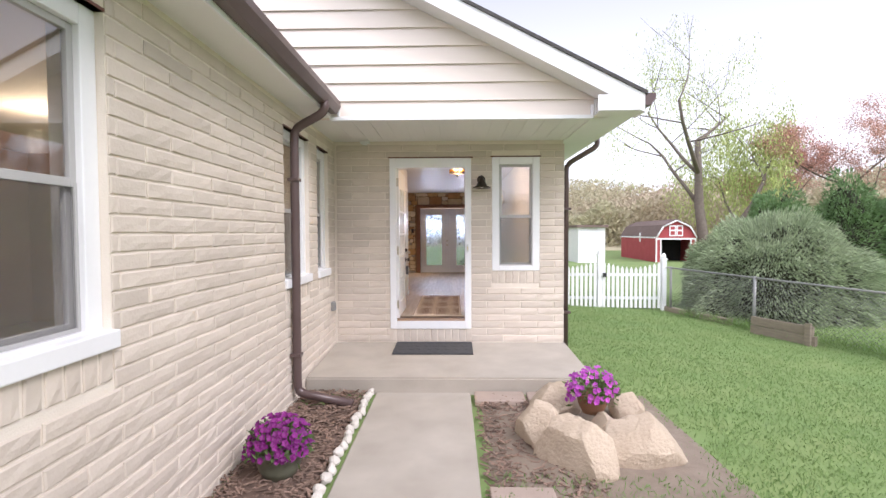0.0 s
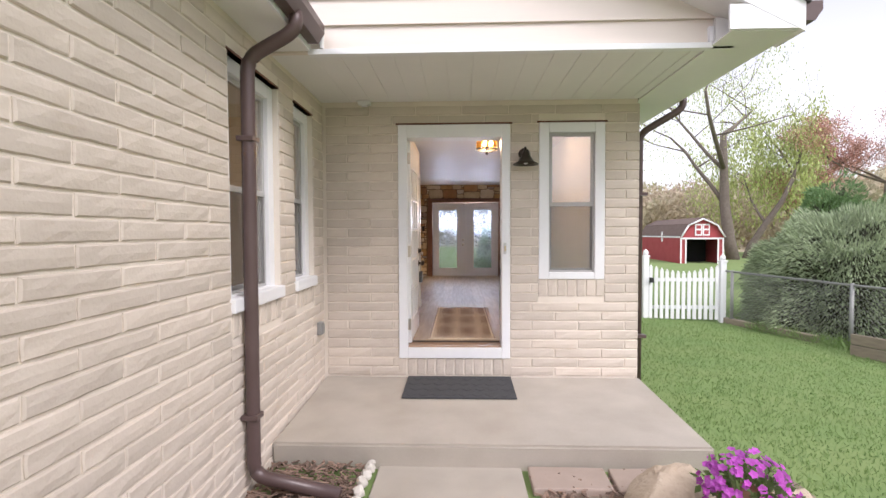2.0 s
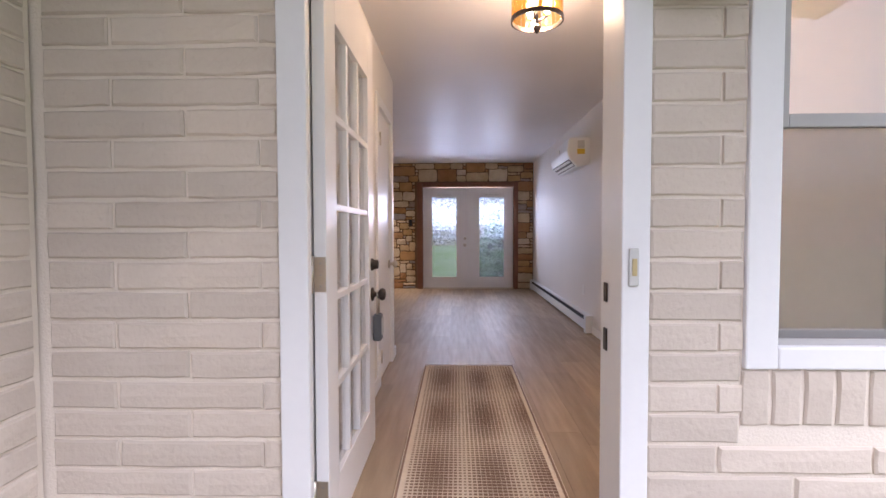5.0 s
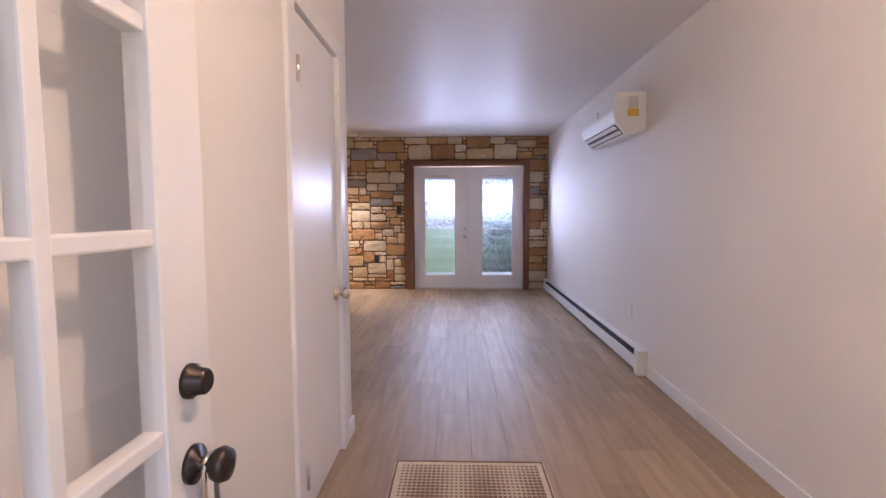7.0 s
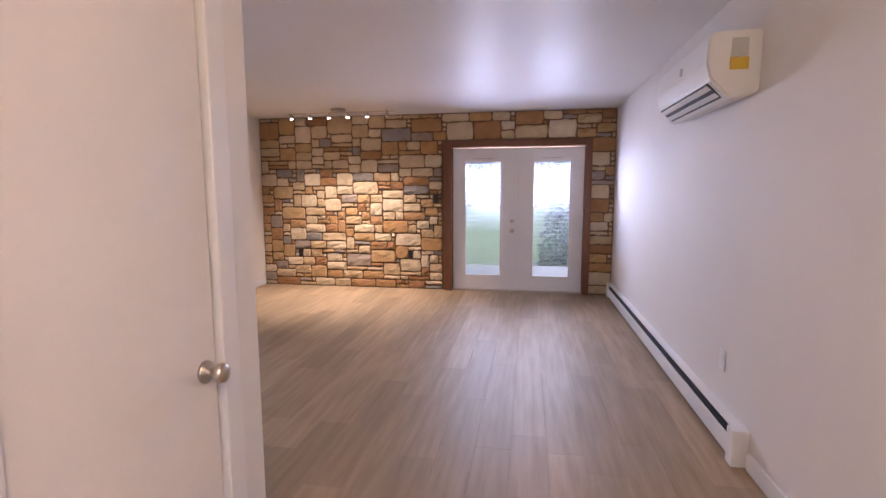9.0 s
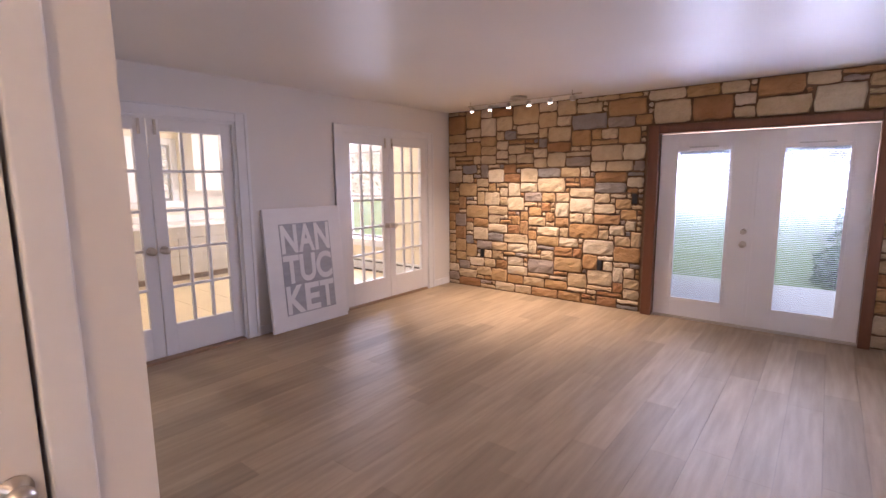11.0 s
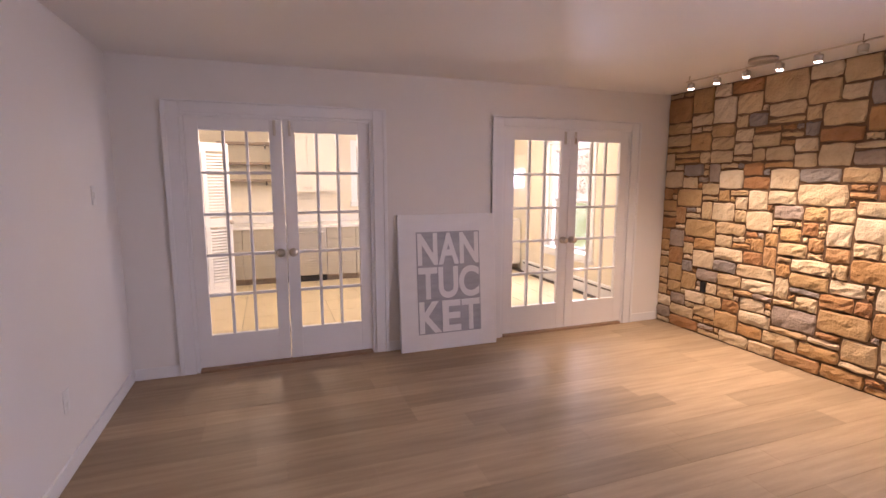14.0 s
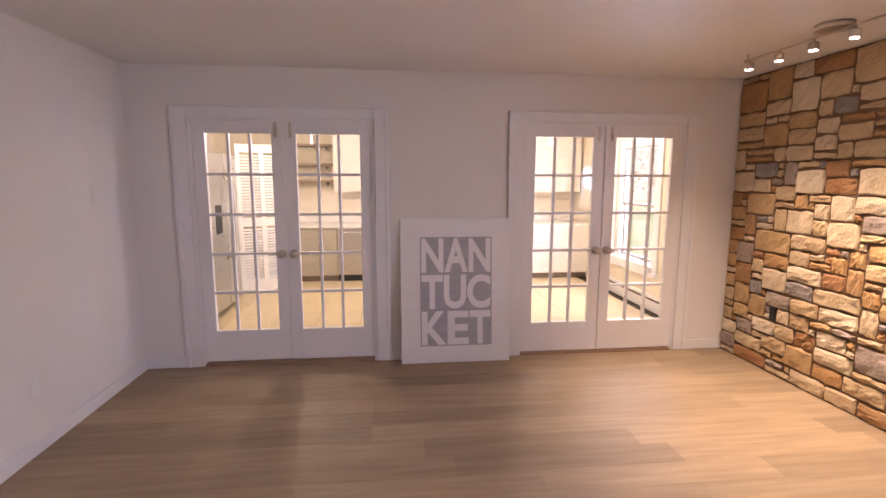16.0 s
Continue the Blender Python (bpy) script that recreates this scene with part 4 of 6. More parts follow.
for (x, y, z, sx, sy, sz, rz, seed, lab) in (
        (0.70, 3.92, 0.10, 0.235, 0.22, 0.27, 10, 1, "round tan boulder at the edge of the path"),
        (0.93, 3.47, 0.08, 0.34, 0.22, 0.31, -25, 2, "large pointed tan boulder among the others"),
        (1.42, 3.58, 0.08, 0.34, 0.24, 0.25, -12, 3, "wide low tan boulder on the grass"),
        (0.98, 4.52, 0.08, 0.30, 0.22, 0.20, 15, 7, "flat pale boulder beside the porch"),
        (1.56, 4.40, 0.06, 0.15, 0.17, 0.20, 40, 8, "small brown boulder behind the flowers"),
        (1.26, 3.98, 0.05, 0.14, 0.14, 0.16, 0, 9, "small tan boulder wedged under the flowers")):
    ob = new("boulder", stone_mesh("boulder", (sx, sy, sz), seed, M["rock"], 4))
    ob.matrix_world = pose(x, y, z, 0, 0, rz)
    tagged(ob, lab, "boulder", "boulders by the path")

rng = random.Random(8)
y = 1.9
while y < 5.05:
    l = rng.uniform(0.07, 0.13)
    ob = new("edging_stone", stone_mesh("edging_stone", (0.045, l / 2, 0.05), int(y * 100), M["edging"], 2, 0.12))
    ob.matrix_world = pose(-0.87 + rng.uniform(-0.012, 0.012), y + l / 2, 0.025, 0, 0, rng.uniform(-12, 12))
    tagged(ob, "small whitish edging stone along the path", "edging stone", "edging stones")
    y += l + 0.008
for (x0, x1, y0, y1) in ((0.22, 0.72, 4.74, 5.03), (0.75, 1.12, 4.72, 5.02), (0.24, 0.66, 2.62, 3.12)):
    bm = boxes((x0, x1, y0, y1, -0.02, 0.035), bev=0.012)
    for v in bm.verts:
        v.co.x += 0.02 * noise.noise(v.co * 5)
        v.co.y += 0.02 * noise.noise(v.co * 4 + Vector((9, 0, 0)))
    tagged(part("flagstone", bm, M["flag"]), "flat pinkish flagstone set in the soil", "flagstone", "flagstones")


def flower_pot(name, x, y, z, r, petals, label, n, pot_mat, pot_r, trail=0.3):
    ob = thing(name, label, "flower pot", pose(x, y, z))
    part("pot", turned([(pot_r * 0.62, 0), (pot_r * 0.86, pot_r * 0.5), (pot_r, pot_r * 1.1), (pot_r * 1.06, pot_r * 1.12), (pot_r * 1.06, pot_r * 1.25), (pot_r * 0.9, pot_r * 1.25), (pot_r * 0.85, pot_r * 1.1)], 28), pot_mat, ob)
    g = np.random.default_rng(int(n))
    d = g.normal(0, 1, (n * 3, 3))
    d[:, 2] = np.abs(d[:, 2]) - trail
    d /= np.linalg.norm(d, axis=1, keepdims=True)
    top = np.array((0, 0, pot_r * 1.2))
    c = top + d * r * g.uniform(0.35, 0.95, (n * 3, 1)) * np.array((1, 1, 0.85))
    c[:, 2] = np.maximum(c[:, 2], 0.02)
    sprays(c, d + np.array((0, 0, 0.4)), 0.055, 0.026, M["leaf"], "foliage", ob, 3, 0.7)
    d2 = g.normal(0, 1, (n, 3))
    d2[:, 2] = np.abs(d2[:, 2]) - trail * 0.6
    d2[:, 1] -= 0.25
    d2 /= np.linalg.norm(d2, axis=1, keepdims=True)
    pv, pf = [], []
    for q in d2:
        c0 = Vector(top) + Vector(q) * r * g.uniform(0.85, 1.05)
        c0.z = max(c0.z, 0.03)
        nrm = (Vector(q) + Vector((0, -0.5, 0.25))).normalized()
        s = nrm.orthogonal().normalized()
        t = nrm.cross(s)
        rot = g.uniform(0, 6.28)
        rr = g.uniform(0.018, 0.027)
        b = len(pv)
        pv.append(tuple(c0 - nrm * 0.008))
        for k in range(10):
            a = rot + k * 0.6283
            rad = rr * (1.0 if k % 2 == 0 else 0.74)
            pv.append(tuple(c0 + (s * math.cos(a) + t * math.sin(a)) * rad))
        pf += [(b, b + 1 + k, b + 1 + (k + 1) % 10) for k in range(10)]
    f = new("blossoms", data_mesh("blossoms", pv, pf, petals))
    f.parent = ob
    return ob


flower_pot("pansy_pot", -1.21, 3.28, 0.01, 0.23, M["pansy"], "purple pansies spilling from a ribbed grey-green pot", 260, M["pot"], 0.165, 0.12)
flower_pot("petunia_pot", 1.22, 4.22, 0.12, 0.23, M["petunia"], "violet and pink petunias in a brown pot among boulders", 130, M["terracotta"], 0.14, 0.2)

# ---- living room and hall things ----
rug = tagged(part("rug", boxes((-0.57, 0.12, 6.68, 8.76, F + 0.001, F + 0.010), bev=0.003), M["rug"]), "cream and brown woven runner rug with a plaid pattern", "rug")
pat = bmesh.new()
z0, z1 = F + 0.010, F + 0.0125
for x in (-0.565, 0.105):
    box(pat, x, x + 0.010, 6.69, 8.75, z0, z1)
for y in (6.685, 8.745):
    box(pat, -0.565, 0.115, y, y + 0.010, z0, z1)
rng = random.Random(2)
nx, ny = 31, 84
for j in range(ny):
    for i in range(nx):
        u, v = (i + 0.5) / nx, (j + 0.5) / ny
        d = abs(math.sin(math.pi * 3 * v))
        s = 0.05 + 0.95 * abs(math.sin(math.pi * 2.5 * u)) * (0.35 + 0.65 * d)
        w = (0.62 / nx) * (0.5 + 0.45 * s) * 0.5
        h = (2.02 / ny) * (0.35 + 0.5 * s) * 0.5
        cx, cy = -0.535 + 0.62 * u, 6.72 + 2.0 * v
        vv = [pat.verts.new((cx + a * w, cy + b * h, z1)) for a, b in ((-1, -1), (1, -1), (1, 1), (-1, 1))]
        pat.faces.new(vv)
part("pattern", pat, M["rug_dark"], rug, "brown woven checks")

ac = thing("mini_split", "white wall-mounted air conditioner with a yellow sticker", "air conditioner")
bm = bmesh.new()
prof = [(EX, 2.30), (EX - 0.13, 2.27), (EX - 0.215, 2.36), (EX - 0.235, 2.44), (EX - 0.225, 2.555), (EX - 0.2, 2.575), (EX, 2.575)]
r0, r1 = [[bm.verts.new((x, y, z)) for x, z in prof] for y in (10.14, 11.05)]
for i in range(len(prof)):
    bm.faces.new((r0[i], r0[(i + 1) % len(prof)], r1[(i + 1) % len(prof)], r1[i]))
bm.faces.new(r0)
bm.faces.new(r1[::-1])
bmesh.ops.bevel(bm, geom=list(bm.edges), offset=0.008, segments=2, affect="EDGES")
part("body", bm, M["plastic"], ac)
sl = boxes((-0.05, 0.05, 10.19, 11, -0.003, 0.003))
bmesh.ops.transform(sl, matrix=Matrix.Translation((EX - 0.176, 0, 2.317)) @ pose(0, 0, 0, 0, 41.5, 0), verts=sl.verts)
part("air_slot", sl, M["dark"], ac, "dark louvred air outlet")
for k in range(2):
    sl = boxes((-0.014, 0.014, 10.2, 10.99, -0.003, 0.003), bev=0.001)
    bmesh.ops.transform(sl, matrix=Matrix.Translation((EX - 0.163 - 0.036 * k, 0, 2.299 + 0.033 * k)) @ pose(0, 0, 0, 0, 35, 0), verts=sl.verts)
    part("vane", sl, M["plastic"], ac)
part("sticker", boxes((EX - 0.135, EX - 0.055, 10.1365, 10.1395, 2.40, 2.455)), M["sticker"], ac, "yellow energy sticker")
part("label", boxes((EX - 0.13, EX - 0.06, 10.1365, 10.1395, 2.46, 2.54)), M["paper"], ac, "grey printed label")
part("badge", boxes((EX - 0.2405, EX - 0.229, 10.52, 10.54, 2.46, 2.50)), M["paper"], ac)

bb = thing("baseboard_heater", "long low white electric baseboard heater", "heater")
part("back_panel", boxes((EX - 0.02, EX, 10.0, 13.75, F + 0.01, F + 0.175), bev=0.003), M["enamel"], bb)
part("front_cover", boxes((EX - 0.068, EX - 0.058, 10.05, 13.72, F + 0.03, F + 0.125), bev=0.003), M["enamel"], bb)
part("top_cover", boxes((EX - 0.055, EX - 0.018, 10.05, 13.72, F + 0.165, F + 0.175), bev=0.002), M["enamel"], bb)
part("heating_element", boxes((EX - 0.05, EX - 0.022, 10.06, 13.7, F + 0.04, F + 0.14)), M["dark"], bb, "dark heating fins in the slot")
part("end_cap", boxes((EX - 0.075, EX, 9.985, 10.055, F, F + 0.18), bev=0.004), M["enamel"], bb)
part("end_cap", boxes((EX - 0.075, EX, 13.70, 13.76, F, F + 0.18), bev=0.004), M["enamel"], bb)


def plate(name, cx, cy, cz, face, label, category, kind):
    """A wall plate of 7 by 11.5 cm with a switch or two sockets, facing +y or -x."""
    rz = 180 if face == "+y" else -90
    ob = thing(name, label, category, Matrix.Translation((cx, cy, cz)) @ pose(0, 0, 0, 0, 0, rz))
    part("plate", boxes((-0.035, 0.035, -0.006, 0, -0.057, 0.057), bev=0.002), M["plastic"], ob)
    if kind == "switch":
        part("rocker", boxes((-0.012, 0.012, -0.011, -0.006, -0.02, 0.02), bev=0.003), M["plastic"], ob)
    else:
        for z in (-0.02, 0.02):
            part("socket", boxes((-0.016, 0.016, -0.0085, -0.006, z - 0.013, z + 0.013), bev=0.001), M["plastic"], ob)
    return ob


plate("light_switch", -3.17, SY, 1.91, "+y", "white light switch plate on the plain wall", "light switch", "switch")
plate("wall_outlet", -2.47, SY, 0.92, "+y", "white wall outlet low on the plain wall", "outlet", "socket")
plate("wall_outlet", EX, 10.35, 0.95, "-x", "white wall outlet above the heater", "outlet", "socket")

# framed lettering that leans on the wall
art = thing("letter_art", "white board with large cut letters on grey, leaning against the wall", "wall art", Matrix.Translation((WX + 0.115, 11.065, F + 0.003)) @ pose(0, 0, 0, 0, 0, 90) @ pose(0, 0, 0, -5.0))
# local: x along the wall, y into the wall, z up
W, H = 0.885, 1.17
part("board", boxes((0, W, -0.012, 0.022, 0, H), bev=0.004), M["canvas"], art)
gx0, gx1, gz0, gz1 = 0.155, 0.735, 0.14, 1.02
part("ground_panel", boxes((gx0, gx1, -0.0145, -0.012, gz0, gz1)), M["grey_paint"], art, "brushed grey background")


def letter(ch, x0, x1, z0, z1):
    cu = bpy.data.curves.new("letter", "FONT")
    cu.body, cu.extrude = ch, 0.0015
    cu.offset = 0.03
    tmp = bpy.data.objects.new("letter", cu)
    me = tmp.to_mesh().copy()
    bpy.data.objects.remove(tmp)
    xs, ys = [v.co.x for v in me.vertices], [v.co.y for v in me.vertices]
    sx, sz = (x1 - x0) / (max(xs) - min(xs)), (z1 - z0) / (max(ys) - min(ys))
    mnx, mny = min(xs), min(ys)
    for v in me.vertices:
        v.co = (x0 + (v.co.x - mnx) * sx, -0.0165 - v.co.z, z0 + (v.co.y - mny) * sz)
    me.materials.append(M["canvas"])
    ob = new("letter", me)
    ob.parent = art
    return ob


rowh = (gz1 - gz0) / 3
for r, (word, widths) in enumerate((("NAN", (1, 1.05, 1)), ("TUC", (0.95, 1, 1.05)), ("KET", (1.1, 0.95, 0.95)))):
    x = gx0 + 0.006
    unit = (gx1 - gx0 - 0.012) / sum(widths)
    for ch, w in zip(word, widths):
        letter(ch, x + 0.004, x + w * unit - 0.004, gz1 - (r + 1) * rowh + 0.010, gz1 - r * rowh - 0.010)
        x += w * unit

# track light
tr = thing("track_light", "brushed nickel track light with six spot heads", "track light")
part("canopy", turned([(0.085, C - 0.028), (0.09, C - 0.024), (0.09, C - 0.001)], 28, (-2.27, 13.36)), M["nickel"], tr)
part("rail", boxes((-2.93, -1.56, 13.353, 13.367, C - 0.046, C - 0.036), bev=0.002), M["nickel"], tr)
for x in (-2.9, -1.66):
    part("support", tube([(x, 13.36, C - 0.04), (x, 13.36, C)], 0.004, 6), M["nickel"], tr)
for i in range(6):
    x = -2.88 + i * 0.245
    hd = part("spot_head", turned([(0.006, 2.80), (0.006, 2.786), (0.024, 2.784), (0.027, 2.778), (0.027, 2.742), (0.023, 2.742), (0.018, 2.75)], 16, (x, 13.36)), M["nickel"], tr)
    part("bulb", turned([(0.019, 2.7425), (0.021, 2.7385), (0.008, 2.737)], 14, (x, 13.36)), M["spot_bulb"] if i in (0, 1, 2, 3, 4) else M["plastic"], hd, "lit spot bulb")

# hall pendant
pd = thing("ceiling_light", "bronze drum ceiling light with amber crystals, lit", "ceiling light", pose(0.07, 7.40, 0))
part("canopy", turned([(0.03, 2.80), (0.055, 2.825), (0.06, C)], 24), M["bronze"], pd)
for z in (2.775, 2.60):
    bm = bmesh.new()
    for a in range(24):
        t0, t1 = a * math.pi / 12, (a + 1) * math.pi / 12
        q = [[bm.verts.new((r * math.cos(t), r * math.sin(t), zz)) for r, zz in ((0.118, z), (0.126, z), (0.126, z + 0.02), (0.118, z + 0.02))] for t in (t0, t1)]
        for k in range(4):
            bm.faces.new((q[0][k], q[0][(k + 1) % 4], q[1][(k + 1) % 4], q[1][k]))
    part("ring", bm, M["bronze"], pd)
for a in range(3):
    t = a * 2.094 + 0.3
    part("spoke", tube([(0, 0, 2.80), (0.12 * math.cos(t), 0.12 * math.sin(t), 2.785)], 0.004, 6), M["bronze"], pd)
part("stem", tube([(0, 0, 2.56), (0, 0, 2.82)], 0.006, 8), M["bronze"], pd)
part("finial", turned([(0.004, 2.545), (0.014, 2.555), (0.02, 2.575), (0.01, 2.59)], 14), M["bronze"], pd)
cr = None
for a in range(28):
    t = a * 2 * math.pi / 28
    if cr is None:
        cr = part("crystal", boxes((-0.011, 0.011, -0.003, 0.003, 2.618, 2.776), bev=0.002), M["crystal"], pd)
        q = cr
    else:
        q = new("crystal", cr.data)
        q.parent = pd
    q.matrix_local = pose(0.119 * math.cos(t), 0.119 * math.sin(t), 0, 0, 0, math.degrees(t) + 90)
    q.visible_shadow = False
for a in range(3):
    t = a * 2.094
    bu = part("bulb", turned([(0.01, 2.64), (0.02, 2.665), (0.022, 2.69), (0.012, 2.725), (0.002, 2.745)], 12, (0.05 * math.cos(t), 0.05 * math.sin(t))), M["bulb"], pd, "lit candle bulb")
    part("arm", tube([(0, 0, 2.60), (0.05 * math.cos(t), 0.05 * math.sin(t), 2.63)], 0.005, 6), M["bronze"], pd)

# ---- kitchen, seen through the glazed doors ----


def cabinet(name, y0, y1, z0, z1, x_back, x_front, mat, label, doors, drawers=0, toe=True):
    """A unit facing +x with doors side by side or drawers one above another."""
    ob = thing(name, label, "cabinet")
    zt = z0 + (0.09 if toe else 0)
    part("body", boxes((x_back, x_front - 0.02, y0 + 0.002, y1 - 0.002, zt, z1)), mat, ob)
    if toe:
        part("toe_kick", boxes((x_back, x_front - 0.08, y0 + 0.002, y1 - 0.002, z0, zt)), M["shelf"], ob)

    def front(nm, a0, a1, c0, c1, knobs):
        d = part(nm, boxes((x_front - 0.02, x_front - 0.004, a0 + 0.004, a1 - 0.004, c0 + 0.004, c1 - 0.004), (x_front - 0.004, x_front, a0 + 0.004, a0 + 0.06, c0 + 0.004, c1 - 0.004), (x_front - 0.004, x_front, a1 - 0.06, a1 - 0.004, c0 + 0.004, c1 - 0.004), (x_front - 0.004, x_front, a0 + 0.06, a1 - 0.06, c1 - 0.055, c1 - 0.004), (x_front - 0.004, x_front, a0 + 0.06, a1 - 0.06, c0 + 0.004, c0 + 0.055)), mat, ob)
        for ky, kz in knobs:
            bm = turned([(0.008, 0), (0.006, 0.012), (0.015, 0.018), (0.012, 0.026)], 10)
            bmesh.ops.transform(bm, matrix=Matrix.Translation((x_front, ky, kz)) @ pose(0, 0, 0, 0, 90, 0), verts=bm.verts)
            part("knob", bm, M["nickel"], d)
    top = z1
    if drawers and doors:
        front("drawer", y0, y1, z1 - 0.16, z1, [((y0 + y1) / 2, z1 - 0.08)])
        top = z1 - 0.165
    if doors:
        w = (y1 - y0) / doors
        for i in range(doors):
            ky = y0 + w * (i + 1) - 0.035 if i % 2 == 0 and doors > 1 else y0 + w * i + 0.035
            front("door", y0 + w * i, y0 + w * (i + 1), zt, top, [(ky, top - 0.06 if toe else zt + 0.06)])
    elif drawers:
        h = (z1 - zt) / drawers
        for i in range(drawers):
            front("drawer", y0, y1, zt + h * i, zt + h * (i + 1), [(y0 + (y1 - y0) * f, zt + h * (i + 0.5)) for f in (0.25, 0.75)])
    return ob


CT = 1.36
for y0, y1, nd in ((9.42, 9.70, 1), (9.70, 10.22, 2), (10.83, 11.25, 1), (11.25, 12.05, 2), (12.05, 12.55, 1), (12.55, 13.05, 1)):
    cabinet("base_cabinet", y0, y1, F, CT - 0.03, KX, -6.80, M["cabinet"], "greige shaker base cabinet under a white counter", nd, 1)
cabinet("drawer_cabinet", 13.05, 13.95, F, CT - 0.03, KX, -6.72, M["cabinet_white"], "pale base cabinet with three wide drawers", 0, 3)
structure("worktop", boxes((KX, -6.77, 9.40, 13.96, CT - 0.03, CT + 0.008), (KX, KX + 0.02, 9.40, 13.96, CT + 0.008, CT + 0.11), bev=0.004), M["counter"], "white laminate kitchen counter with a short backsplash", "counter")
cabinet("wall_cabinet", 10.16, 11.08, 1.835, 2.68, KX, KX + 0.33, M["cabinet_white"], "cream wall cabinet above the counter", 2, 0, False)
cabinet("wall_cabinet", 12.08, 12.90, 1.835, 2.68, KX, KX + 0.33, M["cabinet_white"], "cream wall cabinet above the counter", 2, 0, False)
cabinet("wall_cabinet", 13.05, 13.93, 1.835, 2.68, KX, KX + 0.33, M["cabinet_white"], "cream wall cabinet above the drawers", 2, 0, False)
for z in (1.98, 2.22, 2.50):
    sh = thing("wall_shelf", "brown-grey wooden shelf on the kitchen wall", "shelf", group="open shelves")
    part("board", boxes((KX, KX + 0.24, 9.42, 10.14, z, z + 0.035), bev=0.003), M["shelf"], sh)
    for y in (9.52, 10.04):
        part("bracket", boxes((KX, KX + 0.18, y, y + 0.02, z - 0.05, z)), M["bronze"], sh)
dw = thing("dishwasher", "stainless steel dishwasher between base cabinets", "dishwasher")
part("door", boxes((-7.3, -6.79, 10.225, 10.825, F + 0.10, CT - 0.032), bev=0.006), M["steel"], dw)
part("handle", tube(rounded_path([(-6.79, 10.28, 1.27), (-6.74, 10.28, 1.27), (-6.74, 10.77, 1.27), (-6.79, 10.77, 1.27)], 0.02), 0.012, 8), M["steel"], dw)
part("kick_plate", boxes((-7.2, -6.86, 10.225, 10.825, F, F + 0.098)), M["dark"], dw)
fa = thing("faucet", "brushed nickel gooseneck kitchen faucet", "faucet")
part("spout", tube(rounded_path([(-7.22, 11.55, CT), (-7.22, 11.55, CT + 0.36), (-7.05, 11.55, CT + 0.36), (-7.05, 11.55, CT + 0.24)], 0.08), 0.012, 8), M["nickel"], fa)
part("base", turned([(0.03, CT + 0.006), (0.03, CT + 0.03), (0.015, CT + 0.05)], 14, (-7.22, 11.55)), M["nickel"], fa)
fr = thing("fridge", "stainless side-by-side fridge with long handles", "fridge")
part("body", boxes((-5.72, -4.82, 8.45, 9.14, F + 0.03, 2.30), bev=0.01), M["steel"], fr)
for x0, x1 in ((-5.715, -5.32), (-5.31, -4.825)):
    d = part("door", boxes((x0, x1, 9.145, 9.20, F + 0.08, 2.29), bev=0.012), M["steel"], fr)
    hx = x1 - 0.05 if x0 < -5.5 else x0 + 0.05
    part("handle", tube(rounded_path([(hx, 9.20, 1.15), (hx, 9.26, 1.2), (hx, 9.27, 1.7), (hx, 9.26, 2.0), (hx, 9.20, 2.05)], 0.05), 0.013, 8), M["steel"], d)
part("water_dispenser", boxes((-5.16, -4.98, 9.198, 9.204, 1.45, 1.75), bev=0.002), M["dark"], fr, "black water dispenser")
for x in (-5.65, -4.9):
    part("foot", turned([(0.02, F), (0.02, F + 0.032)], 10, (x, 9.08)), M["dark"], fr)
bf = thing("louvred_door", "white louvred pantry door standing ajar beside the fridge", "door", Matrix.Translation((-6.16, 9.06, F + 0.01)) @ pose(0, 0, 0, 0, 0, 116.8))
for x in (0.0, 0.285, 0.56):
    part("stile", boxes((x, x + 0.055, -0.017, 0.017, 0, 1.90), bev=0.003), M["door"], bf)
for x0, x1 in ((0.055, 0.285), (0.34, 0.56)):
    for z0, z1 in ((0, 0.16), (0.86, 0.97), (1.80, 1.90)):
        part("rail", boxes((x0, x1, -0.017, 0.017, z0, z1), bev=0.002), M["door"], bf)
    lv = None
    for k in range(44):
        z = 0.18 + k * 0.0375
        if 0.84 < z < 0.99 or z > 1.79:
            continue
        if lv is None:
            lv = part("louvre", boxes((x0, x1, -0.018, 0.018, -0.003, 0.003)), M["door"], bf)
            q = lv
        else:
            q = new("louvre", lv.data)
            q.parent = bf
        q.location, q.rotation_euler = (0, 0, z), (0.75, 0, 0)
knob(bf, 0.585, 0.92, -0.017, -1, M["nickel"], 0.026, "knob", "satin nickel knob")
for ly in (10.06, 12.85):
    cl = thing("kitchen_light", "round white flush ceiling light with pull chains, lit", "ceiling light", pose(-5.5, ly, 0), "kitchen ceiling lights")
    part("base", turned([(0.11, C - 0.08), (0.13, C - 0.03), (0.13, C)], 24), M["plastic"], cl)
    part("bowl", turned([(0.03, 2.60), (0.12, 2.63), (0.17, 2.69), (0.175, 2.76)], 24), M["dim_bulb"], cl, "glowing frosted glass bowl").visible_shadow = False
    for x in (-0.04, 0.04):
        part("pull_chain", tube([(x, 0.05, 2.62), (x, 0.05, 2.45)], 0.004, 6), M["nickel"], cl)
        part("chain_pull", turned([(0.004, 2.47), (0.011, 2.45), (0.012, 2.425), (0.004, 2.415)], 10, (x, 0.05)), M["plastic"], cl)
sash_window("window_5", 1.0, 1.54, "white double-hung window of the kitchen, sill inside", Matrix.Translation((-5.95, KN + 0.02, 0.98)), screen=False)
